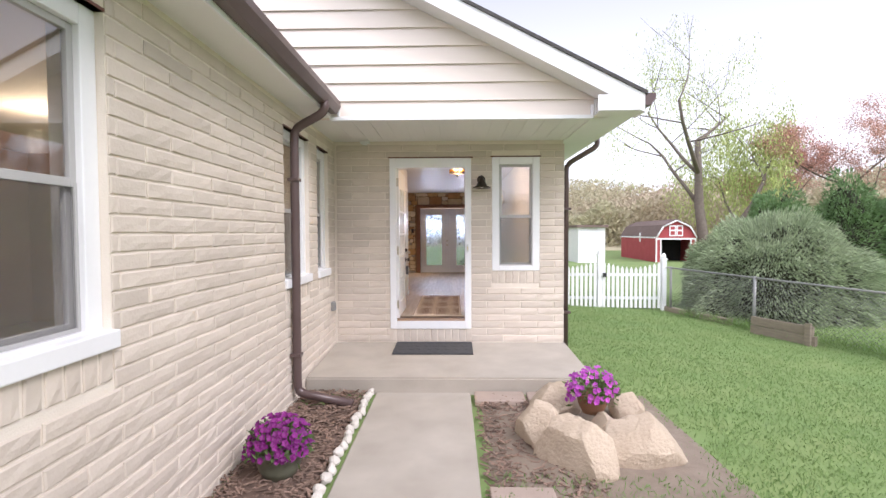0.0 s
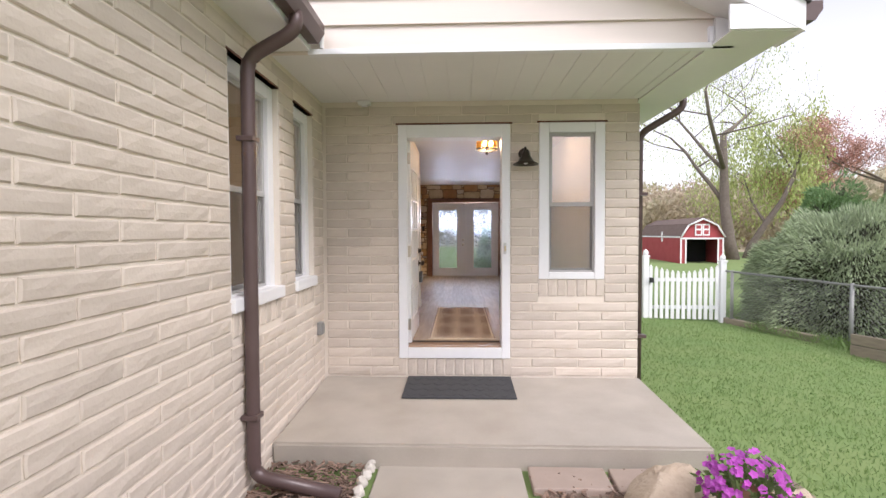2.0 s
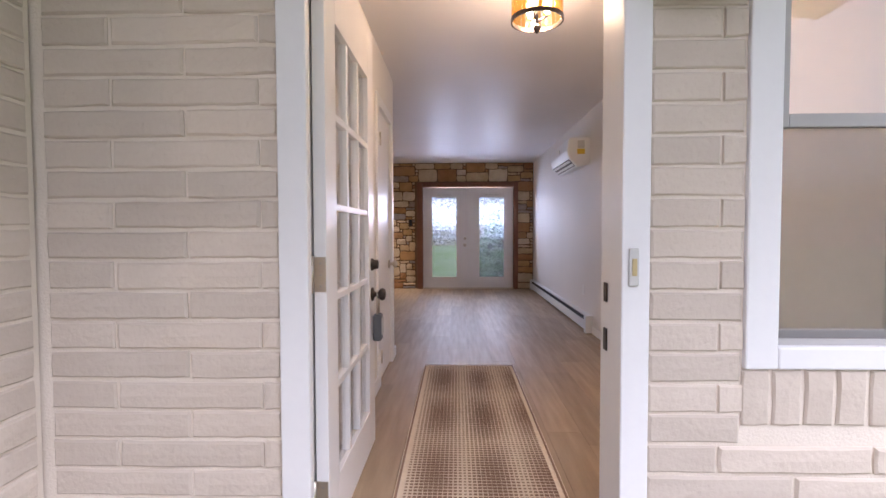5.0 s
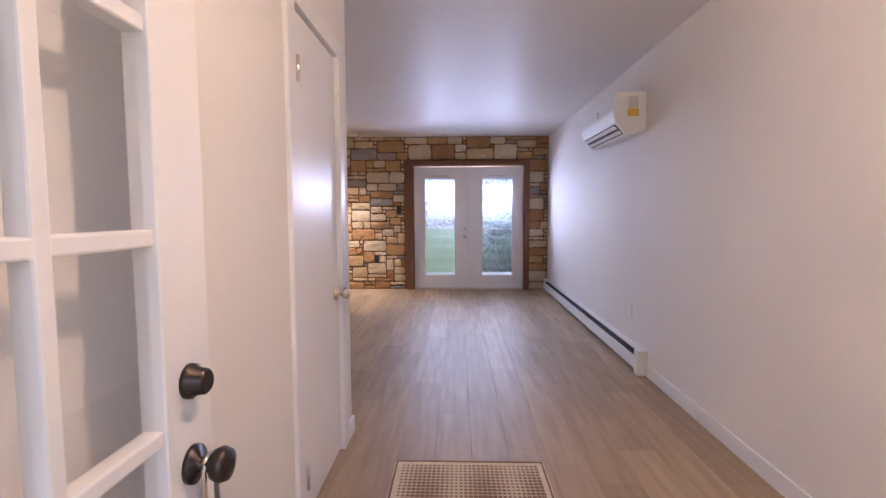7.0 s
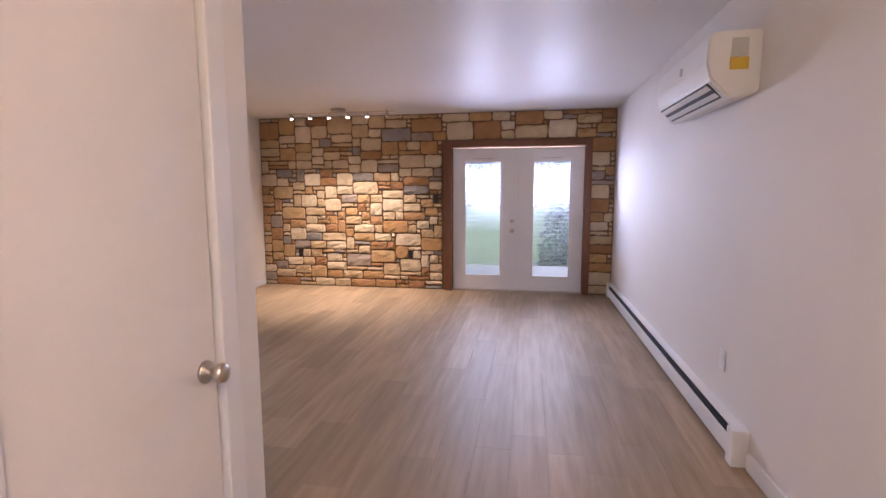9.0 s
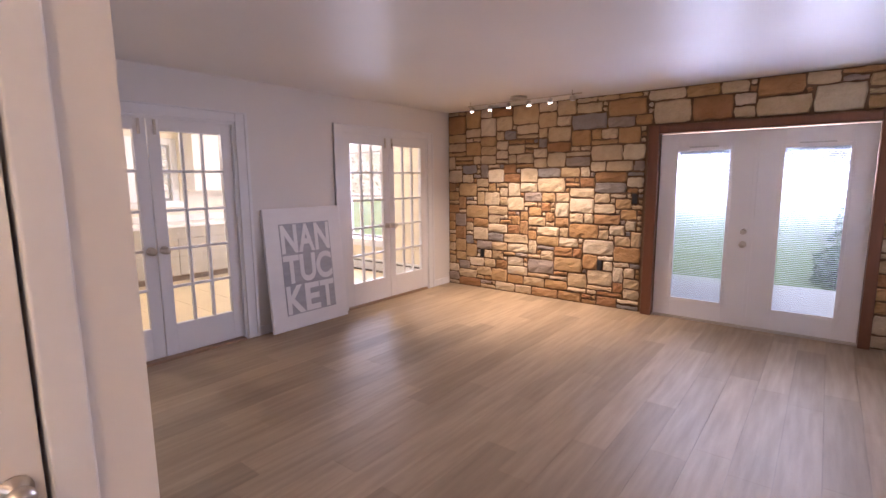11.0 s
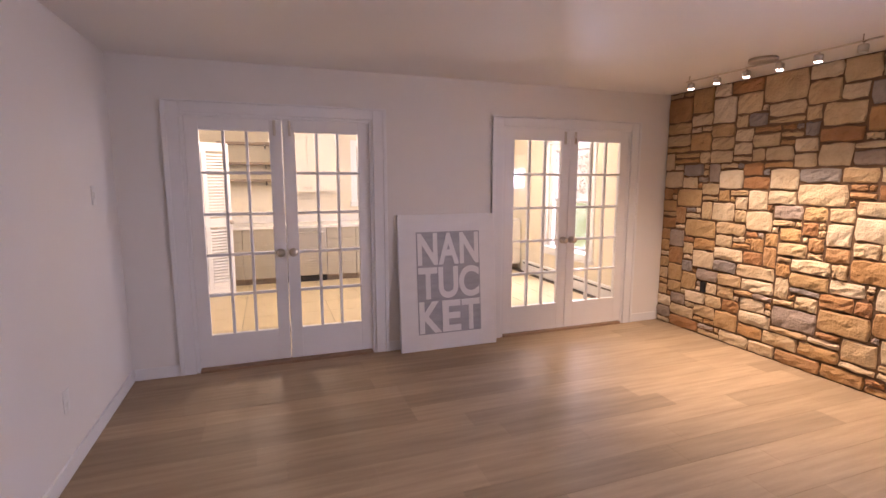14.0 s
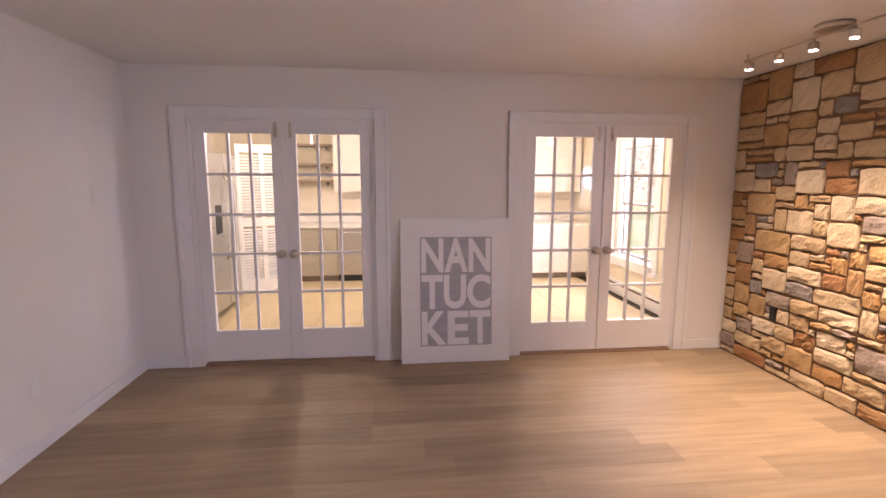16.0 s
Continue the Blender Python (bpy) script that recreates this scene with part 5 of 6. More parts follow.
sash_window("window_6", 0.7, 1.0, "white double-hung window over the kitchen sink", Matrix.Translation((KX - 0.02, 12.0, 1.62)) @ pose(0, 0, 0, 0, 0, 90) @ Matrix.Translation((-0.7, 0, 0)), screen=False)
structure("trim_kitchen_window", boxes((-6.05, -5.95, KN - 0.02, KN, 0.92, 2.60), (-4.95, -4.85, KN - 0.02, KN, 0.92, 2.60), (-6.05, -4.85, KN - 0.02, KN, 2.52, 2.60), (-6.07, -4.83, KN - 0.05, KN, 0.92, 0.97), bev=0.004), M["trim"], "white casing round the kitchen window", "window casing")
kb = thing("baseboard_heater", "white baseboard heater along the kitchen wall", "heater")
part("body", boxes((-6.6, -3.9, KN - 0.06, KN, F, F + 0.17), bev=0.004), M["enamel"], kb)
part("slot", boxes((-6.55, -3.95, KN - 0.0625, KN - 0.06, F + 0.125, F + 0.145)), M["dark"], kb, "dark outlet slot")

# ---- garden ----


def lawn_blades():
    g = np.random.default_rng(12)
    n = 150000
    y = 1.0 + 14.0 * g.random(n) ** 1.5
    x = 1.6 + (8.0 - 1.6) * g.random(n)
    keep = ~((y < 4.9) & (x < 1.9 + 0.25 * np.sin(y * 5)) & (g.random(n) < 0.8))
    x, y = x[keep], y[keep]
    pts = np.array([(a, b, ground_z(a, b) - 0.004) for a, b in zip(x, y)])
    up = np.tile((0.0, 0.0, 1.0), (len(pts), 1))
    return pts, up


p, u = lawn_blades()
ob = sprays(p, u, 0.042, 0.009, M["grass"], "lawn_grass", None, 5, 0.7)
tagged(ob, "short spring lawn grass with thin patches", "grass", kind="stuff")
g = np.random.default_rng(3)
tp = np.array([(a, b, 0.01) for a, b in zip(g.uniform(0.25, 2.0, 1500), g.uniform(2.2, 3.3, 1500))])
tagged(sprays(tp, np.tile((0.0, 0.0, 1.0), (1500, 1)), 0.05, 0.009, M["grass"], "weeds", None, 6, 0.7), "thin weeds in the bare soil", "grass", kind="stuff")


def blob(name, centre, size, seed, mat, n, length, width, core=0.86, label="", category="bush", lumps=0.22, droop=0.0, shape=0.0):
    """A dense evergreen: thousands of small sprays on its uneven surface, over an added inner mass coloured dark for
    the shade within.
    """
    ob = thing(name, label, category, pose(*centre))
    r = np.random.default_rng(seed)
    d = r.normal(0, 1, (n, 3))
    d[:, 2] = np.abs(d[:, 2]) * 1.0 - 0.1
    d /= np.linalg.norm(d, axis=1, keepdims=True)
    rad = np.array([1 + lumps * noise.noise(Vector(q) * 2.2 + Vector((seed, 0, 0))) + lumps * 0.6 * noise.noise(Vector(q) * 5.5 + Vector((0, seed, 0))) for q in d.tolist()])
    depth = 1 - 0.16 * r.random(n) ** 2
    c = d * (rad * depth)[:, None] * np.array(size)
    nr = d / np.array(size)
    nr /= np.linalg.norm(nr, axis=1, keepdims=True)
    nr[:, 2] -= droop
    sprays(c, nr, length, width, mat, "sprays", ob, seed, 0.75)
    # added solid under the sprays; its dark colour stands in for inner shade
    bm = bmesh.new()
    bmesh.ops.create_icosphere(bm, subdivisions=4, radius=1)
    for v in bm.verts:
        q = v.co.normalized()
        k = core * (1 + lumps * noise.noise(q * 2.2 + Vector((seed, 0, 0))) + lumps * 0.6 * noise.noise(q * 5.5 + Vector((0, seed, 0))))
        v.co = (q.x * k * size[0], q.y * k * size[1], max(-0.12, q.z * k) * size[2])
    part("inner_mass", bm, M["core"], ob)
    return ob


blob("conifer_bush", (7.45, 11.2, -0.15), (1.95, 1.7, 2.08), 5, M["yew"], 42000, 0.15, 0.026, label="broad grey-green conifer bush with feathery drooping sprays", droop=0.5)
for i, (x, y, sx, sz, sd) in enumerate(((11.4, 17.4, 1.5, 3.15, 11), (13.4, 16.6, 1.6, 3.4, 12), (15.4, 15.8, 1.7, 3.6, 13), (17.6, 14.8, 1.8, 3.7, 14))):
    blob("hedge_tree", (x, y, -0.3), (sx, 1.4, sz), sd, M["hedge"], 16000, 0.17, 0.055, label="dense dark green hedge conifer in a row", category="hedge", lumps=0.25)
# wispy undergrowth below the wire fence
uw = np.array([(5.25 + 0.34 * s + g.normal(0, 0.12), 10.9 - s, -0.18) for s in g.uniform(0, 6.2, 2600)])
tagged(sprays(uw, np.tile((0.0, 0.0, 1.0), (2600, 1)), 0.2, 0.012, M["grass"], "fence_weeds", None, 9, 0.6), "tall weeds along the wire fence", "weeds", kind="stuff")

# wire fence
fence = thing("chain_link_fence", "galvanized chain-link fence on steel posts", "fence")
A, B = Vector((5.06, 11.55, 0)), Vector((7.2, 5.2, 0))
AB = B - A
LEN = AB.length
dirn = AB.normalized()
base, top = -0.16, 0.86


def fence_top(s):
    return top - 0.035 * s * 0.6


for s in (0.15, 2.30, 4.6, 6.6):
    q = A + dirn * s
    part("post", tube([(q.x, q.y, base - 0.2), (q.x, q.y, fence_top(s) + 0.03)], 0.03, 10), M["galv"], fence)
e = A + dirn * LEN
part("top_rail", tube([(A.x, A.y, fence_top(0)), (e.x, e.y, fence_top(LEN))], 0.02, 8), M["galv"], fence)
bm = bmesh.new()
cell, hh = 0.085, top - base
for k in range(int(-hh / cell), int(LEN / cell)):
    for sgn in (1, -1):
        s0 = k * cell if sgn > 0 else k * cell + hh
        s1 = s0 + sgn * hh
        lo, hi = 0.0, 1.0
        for a0, a1 in ((s0, s1),):
            if a0 < 0: lo = max(lo, -a0 / (a1 - a0))
            if a1 < 0: hi = min(hi, -a0 / (a1 - a0))
            if a0 > LEN: lo = max(lo, (LEN - a0) / (a1 - a0))
            if a1 > LEN: hi = min(hi, (LEN - a0) / (a1 - a0))
        if hi - lo < 0.02:
            continue
        pts = []
        for f in (lo, hi):
            s = s0 + (s1 - s0) * f
            q = A + dirn * s
            pts.append((q.x + sgn * 0.003, q.y, base + (fence_top(s) - base) * f))
        tube(pts, 0.0032, 3, bm)
part("wire_mesh", bm, M["galv"], fence)
tb = thing("timber_barrier", "weathered grey timber boards lying along the fence", "timber", Matrix.Translation((5.55, 9.05, -0.2)) @ pose(0, 0, 0, 0, 0, -70))
part("board", boxes((0, 1.15, -0.03, 0.03, 0.0, 0.17), bev=0.008), M["timber"], tb)
part("board", boxes((0, 1.1, -0.025, 0.03, 0.18, 0.33), bev=0.008), M["timber"], tb)
part("stake", boxes((1.0, 1.1, -0.08, -0.03, -0.1, 0.38), bev=0.006), M["timber"], tb)
tk = tagged(part("border_timber", boxes((-0.9, 0.9, -0.06, 0.06, 0, 0.13), bev=0.01), M["timber"]), "low weathered border timber at the foot of the bush", "timber")
tk.matrix_world = pose(5.35, 10.7, -0.2, 0, 0, -72)
bn = thing("wheeled_bin", "grey plastic wheeled bin behind the wire fence", "bin", pose(9.6, 9.2, -0.3))
part("body", boxes((-0.3, 0.3, -0.3, 0.3, 0.08, 0.9), bev=0.03), M["bin"], bn)
part("lid", boxes((-0.33, 0.33, -0.33, 0.33, 0.9, 0.98), bev=0.025), M["bin"], bn)
part("wheel", tube([(-0.3, 0.25, 0.1), (0.3, 0.25, 0.1)], 0.1, 12), M["dark"], bn)

# picket fence with a gate
pf = thing("picket_fence", "white vinyl picket fence with a scalloped gate", "fence")
for x, h in ((3.55, 1.30), (5.02, 1.20), (1.75, 1.28)):
    yy = 12.1 - 0.1 * x
    part("post", boxes((x - 0.055, x + 0.055, yy - 0.055, yy + 0.055, -0.25, h - 0.17), (x - 0.07, x + 0.07, yy - 0.07, yy + 0.07, h - 0.17, h - 0.13), bev=0.006), M["picket"], pf)
    part("post_cap", turned([(0.05, h - 0.13), (0.06, h - 0.08), (0.045, h - 0.04), (0.004, h)], 8, (x, yy)), M["picket"], pf)
for z in (0.05, 0.62):
    part("rail", boxes((1.8, 5.0, -0.02, 0.02, z, z + 0.07)), M["picket"], pf).matrix_local = Matrix(((1, 0, 0, 0), (-0.1, 1, 0, 12.1), (0, 0, 1, 0), (0, 0, 0, 1)))
x = 1.86
while x < 4.95:
    if not 3.47 < x < 3.63:
        u = (x - 3.55) / 1.47 if x > 3.55 else (x - 1.75) / 1.8
        h = 1.02 - 0.16 * math.sin(math.pi * u)
        yy = 12.1 - 0.1 * x - 0.03
        bm = boxes((x - 0.032, x + 0.032, yy - 0.012, yy + 0.012, -0.12, h - 0.05))
        part("picket", bm, M["picket"], pf)
        part("picket_tip", turned([(0.032, h - 0.05), (0.004, h)], 4, (x, yy)), M["picket"], pf)
    x += 0.105
part("latch", boxes((3.60, 3.68, 11.62, 11.66, 0.62, 0.72), bev=0.004), M["dark"], pf, "black gate latch")

# red barn
barn = thing("barn", "small red gambrel barn with white trim and a dark open doorway", "barn", pose(13.1, 31.5, -0.5, 0, 0, -4))
BW, BL = 2.5, 8.0
gp = [(0, 0), (0, 1.85), (0.42, 2.55), (BW / 2, 2.95), (BW - 0.42, 2.55), (BW, 1.85), (BW, 0)]
bm = bmesh.new()
f0, f1 = [[bm.verts.new((x, y, z)) for x, z in gp] for y in (0.0, BL)]
for i in range(6):
    if i in (0, 5):
        bm.faces.new((f0[i], f0[i + 1], f1[i + 1], f1[i]))
for ring, y in ((f1, BL),):
    bm.faces.new(ring)
# front with a doorway
for quad in (((0, 0), (0.35, 0), (0.35, 1.75), (0, 1.75)), ((BW - 0.35, 0), (BW, 0), (BW, 1.75), (BW - 0.35, 1.75)), ((0, 1.75), (BW, 1.75), (BW, 1.85), (BW - 0.42, 2.55), (BW / 2, 2.95), (0.42, 2.55), (0, 1.85))):
    bm.faces.new([bm.verts.new((x, 0, z)) for x, z in quad])
part("wall", bm, M["barn_red"], barn)
# black sheets added behind the doorway in place of the barn's inner shade
part("dark_inside", boxes((0.1, BW - 0.1, 2.2, 2.3, 0, 1.8), (0.1, BW - 0.1, 0.1, 2.2, 1.8, 1.85)), M["black"], barn, "black sheets standing in for the shaded inside behind the doorway")
for i, (a, b) in enumerate(zip(gp[1:5], gp[2:6])):
    bm = bmesh.new()
    n = Vector((-(b[1] - a[1]), b[0] - a[0])).normalized() * 0.06
    q = [(a[0], a[1]), (b[0], b[1]), (b[0] + n.x, b[1] + n.y), (a[0] + n.x, a[1] + n.y)]
    r = [[bm.verts.new((x, y, z + 0.02)) for x, z in q] for y in (-0.15, BL + 0.1)]
    for k in range(4):
        bm.faces.new((r[0][k], r[0][(k + 1) % 4], r[1][(k + 1) % 4], r[1][k]))
    bm.faces.new(r[0])
    bm.faces.new(r[1])
    part("roof", bm, M["barn_roof"], barn)
    ln_ = tube([(a[0], -0.17, a[1] - 0.02), (b[0], -0.17, b[1] - 0.02)], 0.055, 4)
    part("trim_board", ln_, M["picket"], barn)
part("trim_board", boxes((0.0, BW, -0.05, -0.01, 1.70, 1.80)), M["picket"], barn)
for x in (0.0, 0.28, BW - 0.36, BW - 0.08):
    part("trim_board", boxes((x, x + 0.08, -0.05, -0.01, 0, 1.72)), M["picket"], barn)
for x in (0.84, 1.28):
    hd = part("loft_door", boxes((x, x + 0.40, -0.05, -0.01, 1.92, 2.62)), M["picket"], barn, "white loft door with red panels")
    part("panel", boxes((x + 0.07, x + 0.33, -0.06, -0.05, 2.34, 2.54)), M["barn_red"], hd)
    part("panel", boxes((x + 0.07, x + 0.33, -0.06, -0.05, 2.0, 2.24)), M["barn_red"], hd)
part("trim_board", boxes((-0.05, -0.01, 0, BL, 1.78, 1.88)), M["picket"], barn)
part("trim_board", boxes((-0.05, -0.01, 3.0, 3.2, 1.5, 2.15)), M["picket"], barn)
shed = thing("shed", "weathered white shed with a flat roof", "shed", pose(8.0, 31.0, -0.6))
part("wall", boxes((0, 1.7, 0, 3, 0, 2.6)), M["trim"], shed)
part("roof", boxes((-0.15, 1.85, -0.2, 3.2, 2.6, 2.75)), M["barn_roof"], shed)

# trees


def tree(name, x, y, z, height, seed, leaf, n_leaf, label, spread=0.55, droop=0.0, leaf_size=0.25, trunk=0.3, levels=4, lean=0.0):
    ob = thing(name, label, "tree", pose(x, y, z))
    r = random.Random(seed)
    bm = bmesh.new()
    tips = []

    def grow(p, d, length, rad, level):
        pts, rads = [p.copy()], [rad]
        steps = 4
        for i in range(steps):
            d = (d + Vector((r.uniform(-1, 1), r.uniform(-1, 1), r.uniform(-0.3, 0.5))) * 0.18).normalized()
            p = p + d * length / steps
            pts.append(p.copy())
            rads.append(rad * (1 - 0.55 * (i + 1) / steps))
            if level >= 2:
                tips.append((p.copy(), d.copy()))
        tube(pts, rads, 7 if level < 2 else 4, bm)
        if level < levels:
            kids = r.randint(3, 4) if level < 2 else r.randint(2, 4)
            for k in range(kids):
                at = pts[r.randint(2, steps)]
                side = Vector((r.uniform(-1, 1), r.uniform(-1, 1), r.uniform(-0.2, 0.7))).normalized()
                grow(at, (d * (1 - spread) + side * spread * 1.3).normalized(), length * r.uniform(0.5, 0.78), rads[-1] * r.uniform(0.65, 0.95), level + 1)
    grow(Vector((0, 0, -0.3)), Vector((lean, 0, 1)).normalized(), height * 0.38, trunk, 0)
    part("trunk", bm, M["bark"], ob)
    g = np.random.default_rng(seed)
    idx = g.integers(0, len(tips), n_leaf)
    base_ = np.array([tips[i][0][:] for i in idx])
    c = base_ + g.normal(0, 0.022 * height if not droop else 0.35, (n_leaf, 3)) * np.array((1, 1, 0.7))
    nr = g.normal(0, 1, (n_leaf, 3))
    if droop:
        c[:, 2] -= g.random(n_leaf) ** 1.2 * droop
        c[:, 2] = np.maximum(c[:, 2], 0.4)
        nr = np.tile((0.0, 0.0, -1.0), (n_leaf, 1))
    sprays(c, nr, leaf_size, leaf_size * 0.35, leaf, "crown", ob, seed, 0.35 if droop else 0.8)
    return ob


tree("willow_tree", 18.9, 36.0, -0.8, 25, 21, M["willow"], 8000, "tall willow with bare forked limbs and first green leaves", 0.6, 3.5, 0.2, 0.46, lean=-0.05)
tree("willow_tree", 20.5, 38.0, -0.8, 19, 22, M["willow"], 9000, "willow with hanging spring-green shoots", 0.55, 6.0, 0.32, 0.3, lean=0.1)
tree("maple_tree", 31.5, 39.0, -0.8, 17, 31, M["maple"], 24000, "bare maple covered in red spring buds", 0.5, 0, 0.17, 0.24)
tree("maple_tree", 27.0, 41.0, -0.8, 13, 32, M["maple"], 20000, "bare maple covered in red spring buds", 0.5, 0, 0.17, 0.24)
tree("maple_tree", 36.0, 36.0, -0.8, 15, 33, M["maple"], 16000, "bare maple covered in red spring buds", 0.5, 0, 0.17, 0.24)


def far_woods():
    """Hazy wooded slope far behind the garden and round the house."""
    g = np.random.default_rng(77)
    n = 260000
    a = np.where(g.random(n) < 0.75, g.uniform(-0.15, 1.25, n), g.uniform(1.25, 6.1, n))
    d = 58 + 60 * g.random(n)
    x, y = d * np.sin(a), d * np.cos(a)
    ridge = 2.5 + 0.13 * (d - 50) + 4.2 * np.array([0.55 + 0.7 * noise.noise((p * 6, q * 0.02, 0)) + 0.3 * noise.noise((p * 22, q * 0.1, 3)) for p, q in zip(a.tolist(), d.tolist())])
    z = -1 + np.maximum(ridge, 1) * g.random(n) ** 0.7
    return np.stack([x, y, z], 1)


def hillside():
    """The rising ground under the far woods, all round."""
    vs, fs, n = [], [], 120
    rows_ = ((46, -1.2), (70, 1.0), (100, 5.0), (128, 9.5), (150, 7.0))
    for r, h in rows_:
        for i in range(n):
            a = 2 * math.pi * i / n
            vs.append((r * math.sin(a), r * math.cos(a), h * (1 + 0.22 * noise.noise((3 * math.sin(a), 3 * math.cos(a), r * 0.01))) if h > 0 else h))
    for k in range(len(rows_) - 1):
        for i in range(n):
            j = (i + 1) % n
            fs.append((k * n + i, k * n + j, (k + 1) * n + j, (k + 1) * n + i))
    return data_mesh("hillside", vs, fs, M["hill"], True)


tagged(new("hillside", hillside()), "hazy rising ground under the spring woods", "hill", kind="structure")
c = far_woods()
tagged(sprays(c, np.tile((0.0, 0.0, 1.0), (len(c), 1)), 0.62, 0.36, M["woods"], "far_woods", None, 8, 2.0), "hazy wooded hillside in early spring", "woods", kind="stuff")
# back garden beyond the patio doors
blob("shrub", (1.1, 20.0, -0.1), (0.75, 0.7, 0.95), 41, M["hedge"], 4000, 0.12, 0.05, label="rounded green shrub behind the house", category="shrub")
blob("shrub", (2.3, 27.5, -0.2), (1.6, 1.4, 3.0), 42, M["hedge"], 5000, 0.22, 0.08, label="tall conifer shrub behind the house", category="shrub")
structure("patio", boxes((-2.5, 2.5, 14.15, 17.0, 0.1, 0.42)), M["pale_concrete"], "pale concrete patio behind the house", "patio")

# ---- pieces: stones, planks, tiles, bricks ----


def pieces(parent, name, spots, meshes, stuff_name, joined_mat, limit=300):
    """spots: (matrix, mesh number), nearest first. The first ones become parts, the rest one joined mesh."""
    for m, k in spots[:limit]:
        ob = new(name, meshes[k])
        ob.parent = parent
        ob.matrix_basis = m
    rest = spots[limit:]
    if rest:
        cache = {k: (np.array([v.co[:] for v in me.vertices]), [tuple(q.vertices) for q in me.polygons]) for k, me in enumerate(meshes)}
        V, Q, off = [], [], 0
        for m, k in rest:
            v, q = cache[k]
            mm = np.array(m)
            V.append(v @ mm[:3, :3].T + mm[:3, 3])
            Q += [tuple(i + off for i in f) for f in q]
            off += len(v)
        ob = new(stuff_name, data_mesh(stuff_name, np.concatenate(V).tolist(), Q, joined_mat))
        ob.parent = parent
        tagged(ob, kind="stuff")


objs = bpy.data.objects
# fieldstone wall
rng = random.Random(17)
U = 0.058
nx, nz = int(round((EX - WX) / U)), int(round((C - F) / U))
taken = [[False] * nz for _ in range(nx)]
ux, uz = (EX - WX) / nx, (C - F) / nz
for i in range(nx):
    for j in range(nz):
        x, z = WX + (i + 0.5) * ux, F + (j + 0.5) * uz
        if -1.05 < x < 0.80 and z < 2.49:
            taken[i][j] = True
for (sx, sz, w, h) in ((-1.15, 1.70, 1, 2), (-1.49, 0.96, 1, 2), (-3.08, 1.0, 1, 2)):
    i0, j0 = int((sx - WX) / ux), int((sz - F) / uz)
    for i in range(i0, i0 + w):
        for j in range(j0, j0 + h):
            taken[i][j] = True
    tagged(part("outlet_recess", boxes((WX + i0 * ux + 0.004, WX + (i0 + w) * ux - 0.004, NY - 0.018, NY, F + j0 * uz + 0.004, F + (j0 + h) * uz - 0.004), bev=0.003), M["dark"]), "dark brown outlet plate set among the stones", "outlet", "stone wall outlets")
SHAPES = [(4, 2), (5, 2), (3, 2), (6, 3), (4, 3), (3, 1), (4, 1), (2, 2), (2, 1), (7, 3), (3, 3), (4, 4), (5, 1), (2, 3), (6, 2), (5, 3)]
WEIGHT = [10, 9, 9, 4, 5, 6, 6, 4, 4, 2, 2, 1, 4, 1, 5, 3]
north = objs["wall_north"]
for j in range(nz):
    for i in range(nx):
        if taken[i][j]:
            continue
        for _ in range(30):
            w, h = rng.choices(SHAPES, WEIGHT)[0]
            if F + j * uz > 2.47 and rng.random() < 0.4:
                w, h = rng.choice([(5, 4), (6, 4), (7, 3), (5, 2)])
            if i + w <= nx and j + h <= nz and not any(taken[a][b] for a in range(i, i + w) for b in range(j, j + h)):
                break
        else:
            w, h = 1, 1
            while i + w < nx and w < 3 and not taken[i + w][j]:
                w += 1
        for a in range(i, i + w):
            for b in range(j, j + h):
                taken[a][b] = True
        W_, H_ = w * ux - 0.010, h * uz - 0.010
        vs, fs = piece(W_, H_, rng.uniform(0.014, 0.027), rng, 0.0065, 0.011, 4 if w < 5 else 5, 3)
        # rounded corners and a slightly crooked outline
        sh = rng.uniform(-0.10, 0.10)
        vs = [(x * (1 - 0.06 * (abs(2 * z / H_) ** 3)) + sh * z * 0.5, y, z * (1 - 0.06 * abs(2 * x / W_) ** 3) + 0.02 * sh * x) for x, y, z in vs]
        ob = new("stone", data_mesh("stone", vs, fs, M["stone"]))
        ob.parent = north
        ob.location = (WX + (i + w / 2) * ux, NY + 0.002, F + (j + h / 2) * uz)

# oak planks along the hall and the room
rng = random.Random(5)
fl = objs["floor"]
PW, PL = 0.1805, 1.22
plank_cache = {}


def plank(x0, x1, y0, y1):
    key = (round(x1 - x0, 3), round(y1 - y0, 3))
    if key not in plank_cache:
        bm = boxes((0.0002, key[0] - 0.0002, 0.0002, key[1] - 0.0002, -0.008, 0.0))
        es = [e for e in bm.edges if all(abs(v.co.z) < 1e-6 for v in e.verts)]
        bmesh.ops.bevel(bm, geom=es, offset=0.0005, segments=1, affect="EDGES")
        plank_cache[key] = mesh_of("plank", bm, M["plank"])
    ob = new("plank", plank_cache[key])
    ob.parent = fl
    ob.location = (x0, y0, F)


x = WX
while x < EX - 0.01:
    x1 = min(x + PW, EX)
    lo = SY if (x + x1) / 2 < HX else 6.657
    y = lo - rng.choice([0.2, 0.5, 0.8, 1.0, 0.35, 0.65])
    while y < NY - 0.02:
        y1 = y + PL
        a, b = max(y, lo), min(y1, NY - 0.005)
        if b - a > 0.03:
            plank(x, x1, a, b)
        y = y1
    x = x1
# kitchen tiles
kf = objs["floor_kitchen"]
tile_mesh = mesh_of("tile", boxes((0.002, 0.448, 0.002, 0.448, -0.006, 0.0), bev=0.0015), M["tile"])
for i in range(8):
    for j in range(12):
        ob = new("tile", tile_mesh)
        ob.parent = kf
        ob.location = (KX + 0.02 + i * 0.45, KS + 0.01 + j * 0.45, F)

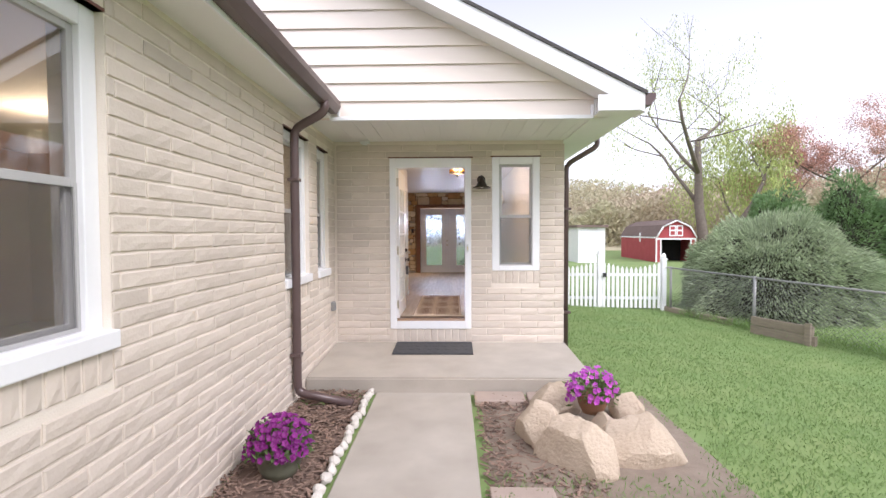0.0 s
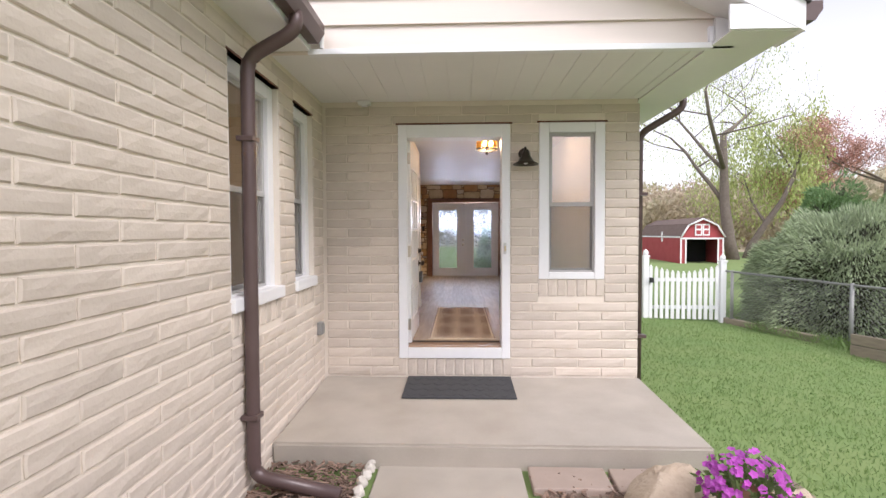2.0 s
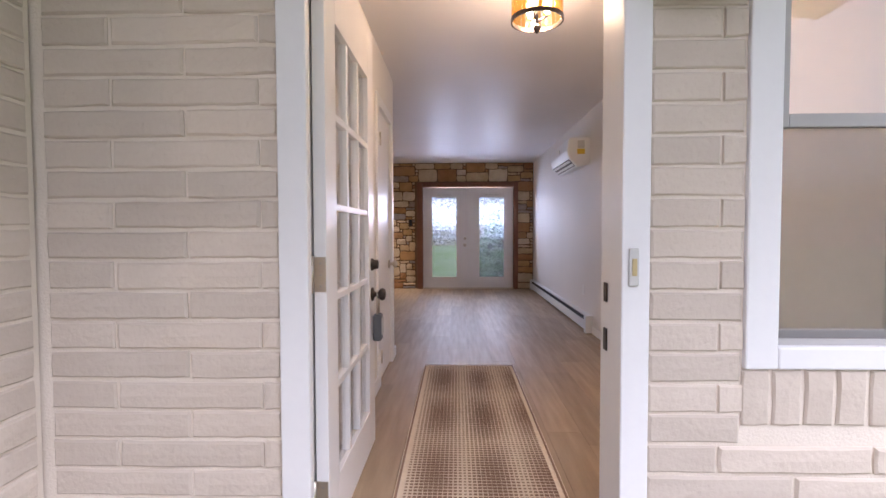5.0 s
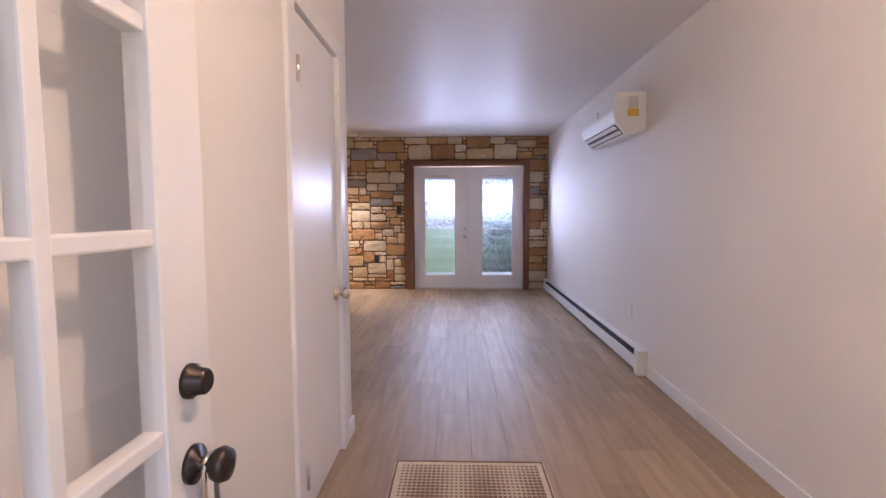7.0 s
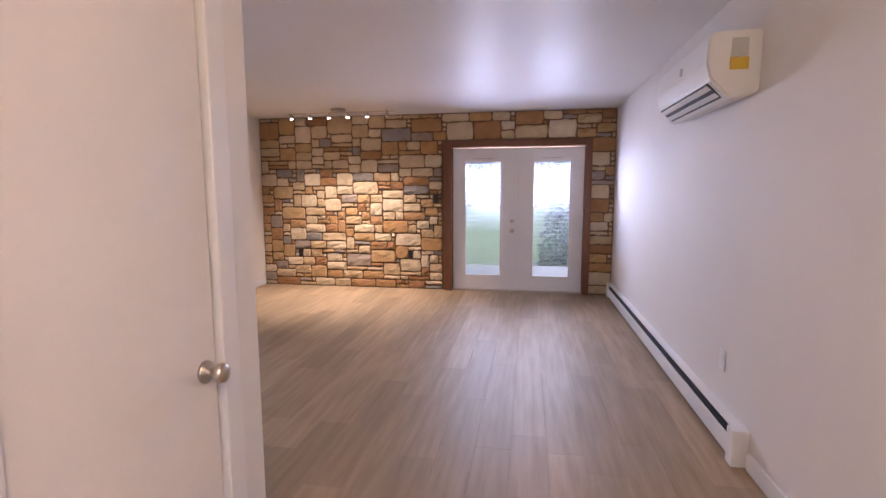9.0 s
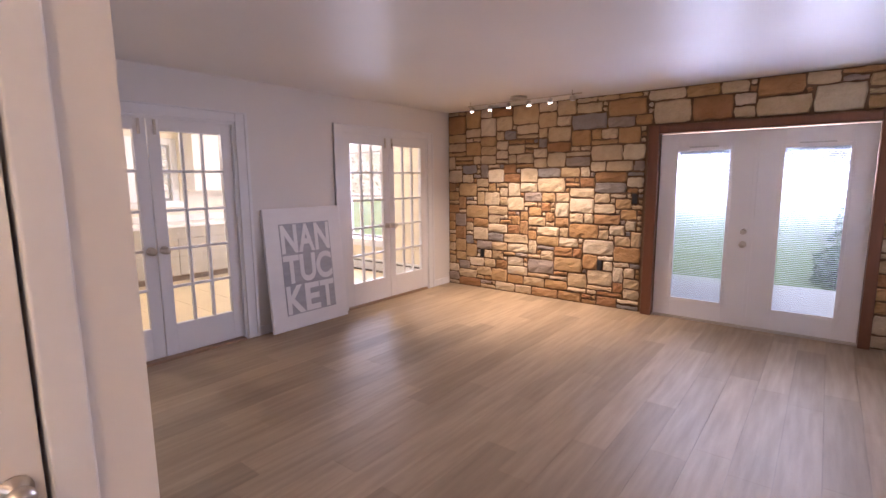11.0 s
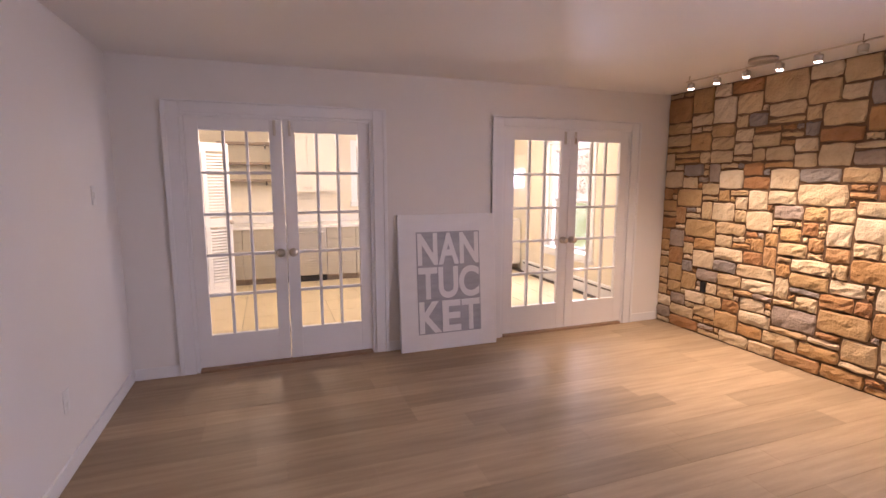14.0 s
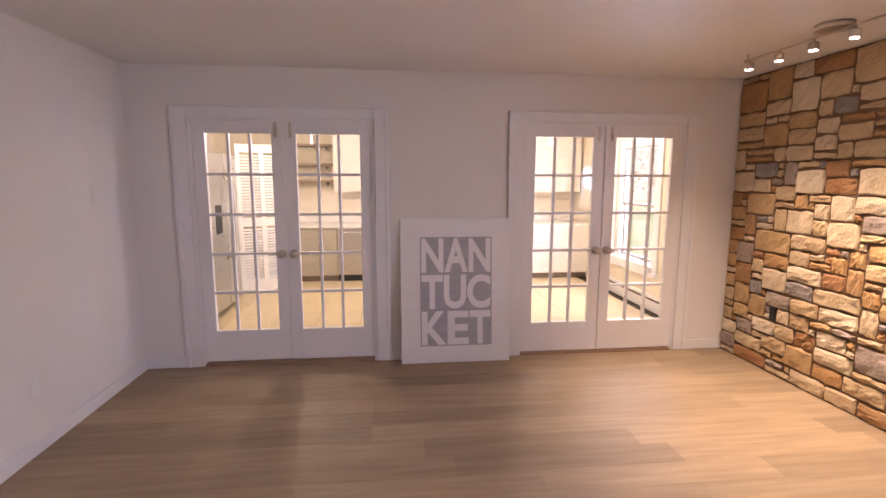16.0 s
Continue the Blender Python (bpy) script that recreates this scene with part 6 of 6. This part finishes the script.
# painted bricks
CH, BLN = 0.091, 0.450
brick_meshes = []
rng = random.Random(9)
for k in range(8):
    vs, fs = piece(BLN - 0.009, CH - 0.009, 0.021 + 0.0012 * (k % 4), rng, 0.0023, 0.0075, 6, 2)
    brick_meshes.append(data_mesh("brick", vs, fs, M["brick"]))
for k in range(4):
    vs, fs = piece(BLN / 2 - 0.011, CH - 0.009, 0.022, rng, 0.0017, 0.006, 3, 2)
    brick_meshes.append(data_mesh("brick", vs, fs, M["brick"]))
for k in range(3):   # on end, for sills
    vs, fs = piece(CH - 0.009, 0.165, 0.022, rng, 0.0028, 0.006, 2, 3)
    brick_meshes.append(data_mesh("brick", vs, fs, M["brick"]))


def brick_wall(a0, a1, z0, z1, holes, place, near, sills=()):
    """Running bond between a0 and a1, cut at holes (b0, b1, zb, zt)."""
    out = []
    rows = int((z1 - z0) / CH)
    for j in range(rows):
        zc = z0 + (j + 0.5) * CH
        segs = [(a0, a1)]
        for b0, b1, zb, zt in holes:
            if zb - 0.03 < zc < zt + 0.03:
                segs = [s for (p, q) in segs for s in ((p, min(q, b0)), (max(p, b1), q)) if s[1] - s[0] > 0.03]
        for p, q in segs:
            x = math.floor(p / BLN) * BLN + (0 if j % 2 else BLN / 2) - BLN
            while x < q:
                u0, u1 = max(x, p), min(x + BLN, q)
                w = u1 - u0
                if w > 0.03:
                    k = rng.randint(0, 7) if w > BLN * 0.62 else rng.randint(8, 11)
                    full = BLN if k < 8 else BLN / 2
                    m = place((u0 + u1) / 2, zc + rng.uniform(-0.0015, 0.0015)) @ pose(0, 0, 0, rng.uniform(-0.25, 0.25), rng.uniform(-0.4, 0.4), rng.uniform(-0.2, 0.2)) @ Matrix.Diagonal((w / full, 1, 1, 1))
                    out.append((m, k))
                x += BLN
    for s0, s1, z in sills:
        n = max(1, int((s1 - s0) / CH))
        for i in range(n):
            out.append((place(s0 + (i + 0.5) * (s1 - s0) / n, z), rng.randint(12, 14)))
    out.sort(key=lambda e: (e[0].translation - near).length)
    return out


porch_spots = brick_wall(LX + 0.02, RX, 0.235, 2.93, [(-0.845, 0.242, 0.18, 2.70), (0.52, 1.15, 1.03, 2.71)], lambda a, z: pose(a, FY + 0.022, z), Vector((-0.3, FY, 1.4)), [(-0.86, 0.26, 0.325), (0.51, 1.16, 1.105)])
pieces(objs["wall_porch"], "brick", porch_spots, brick_meshes, "brick_field", M["bricks"])
wing_holes = [(b0, b1, 1.03, z1 + 0.012) for b0, b1, z0, z1 in WIN]
wing_spots = brick_wall(-3.0, FY - 0.02, -0.12, 2.95, wing_holes, lambda a, z: Matrix.Translation((LX - 0.022, a, z)) @ pose(0, 0, 0, 0, 0, 90), Vector((LX, 3.4, 1.4)), [(b0, b1, 1.105) for b0, b1, _, _ in WIN])
pieces(objs["wall_west_wing"], "brick", wing_spots, brick_meshes, "brick_field", M["bricks"])
# corner bricks along the east side of the porch wall
side = brick_wall(FY + 0.012, 7.4, 0.0, 2.90, [], lambda a, z: Matrix.Translation((RX - 0.022, a, z)) @ pose(0, 0, 0, 0, 0, 90), Vector((RX, FY, 1.4)))
pieces(objs["wall_east"], "brick", side, brick_meshes, "brick_field", M["bricks"])
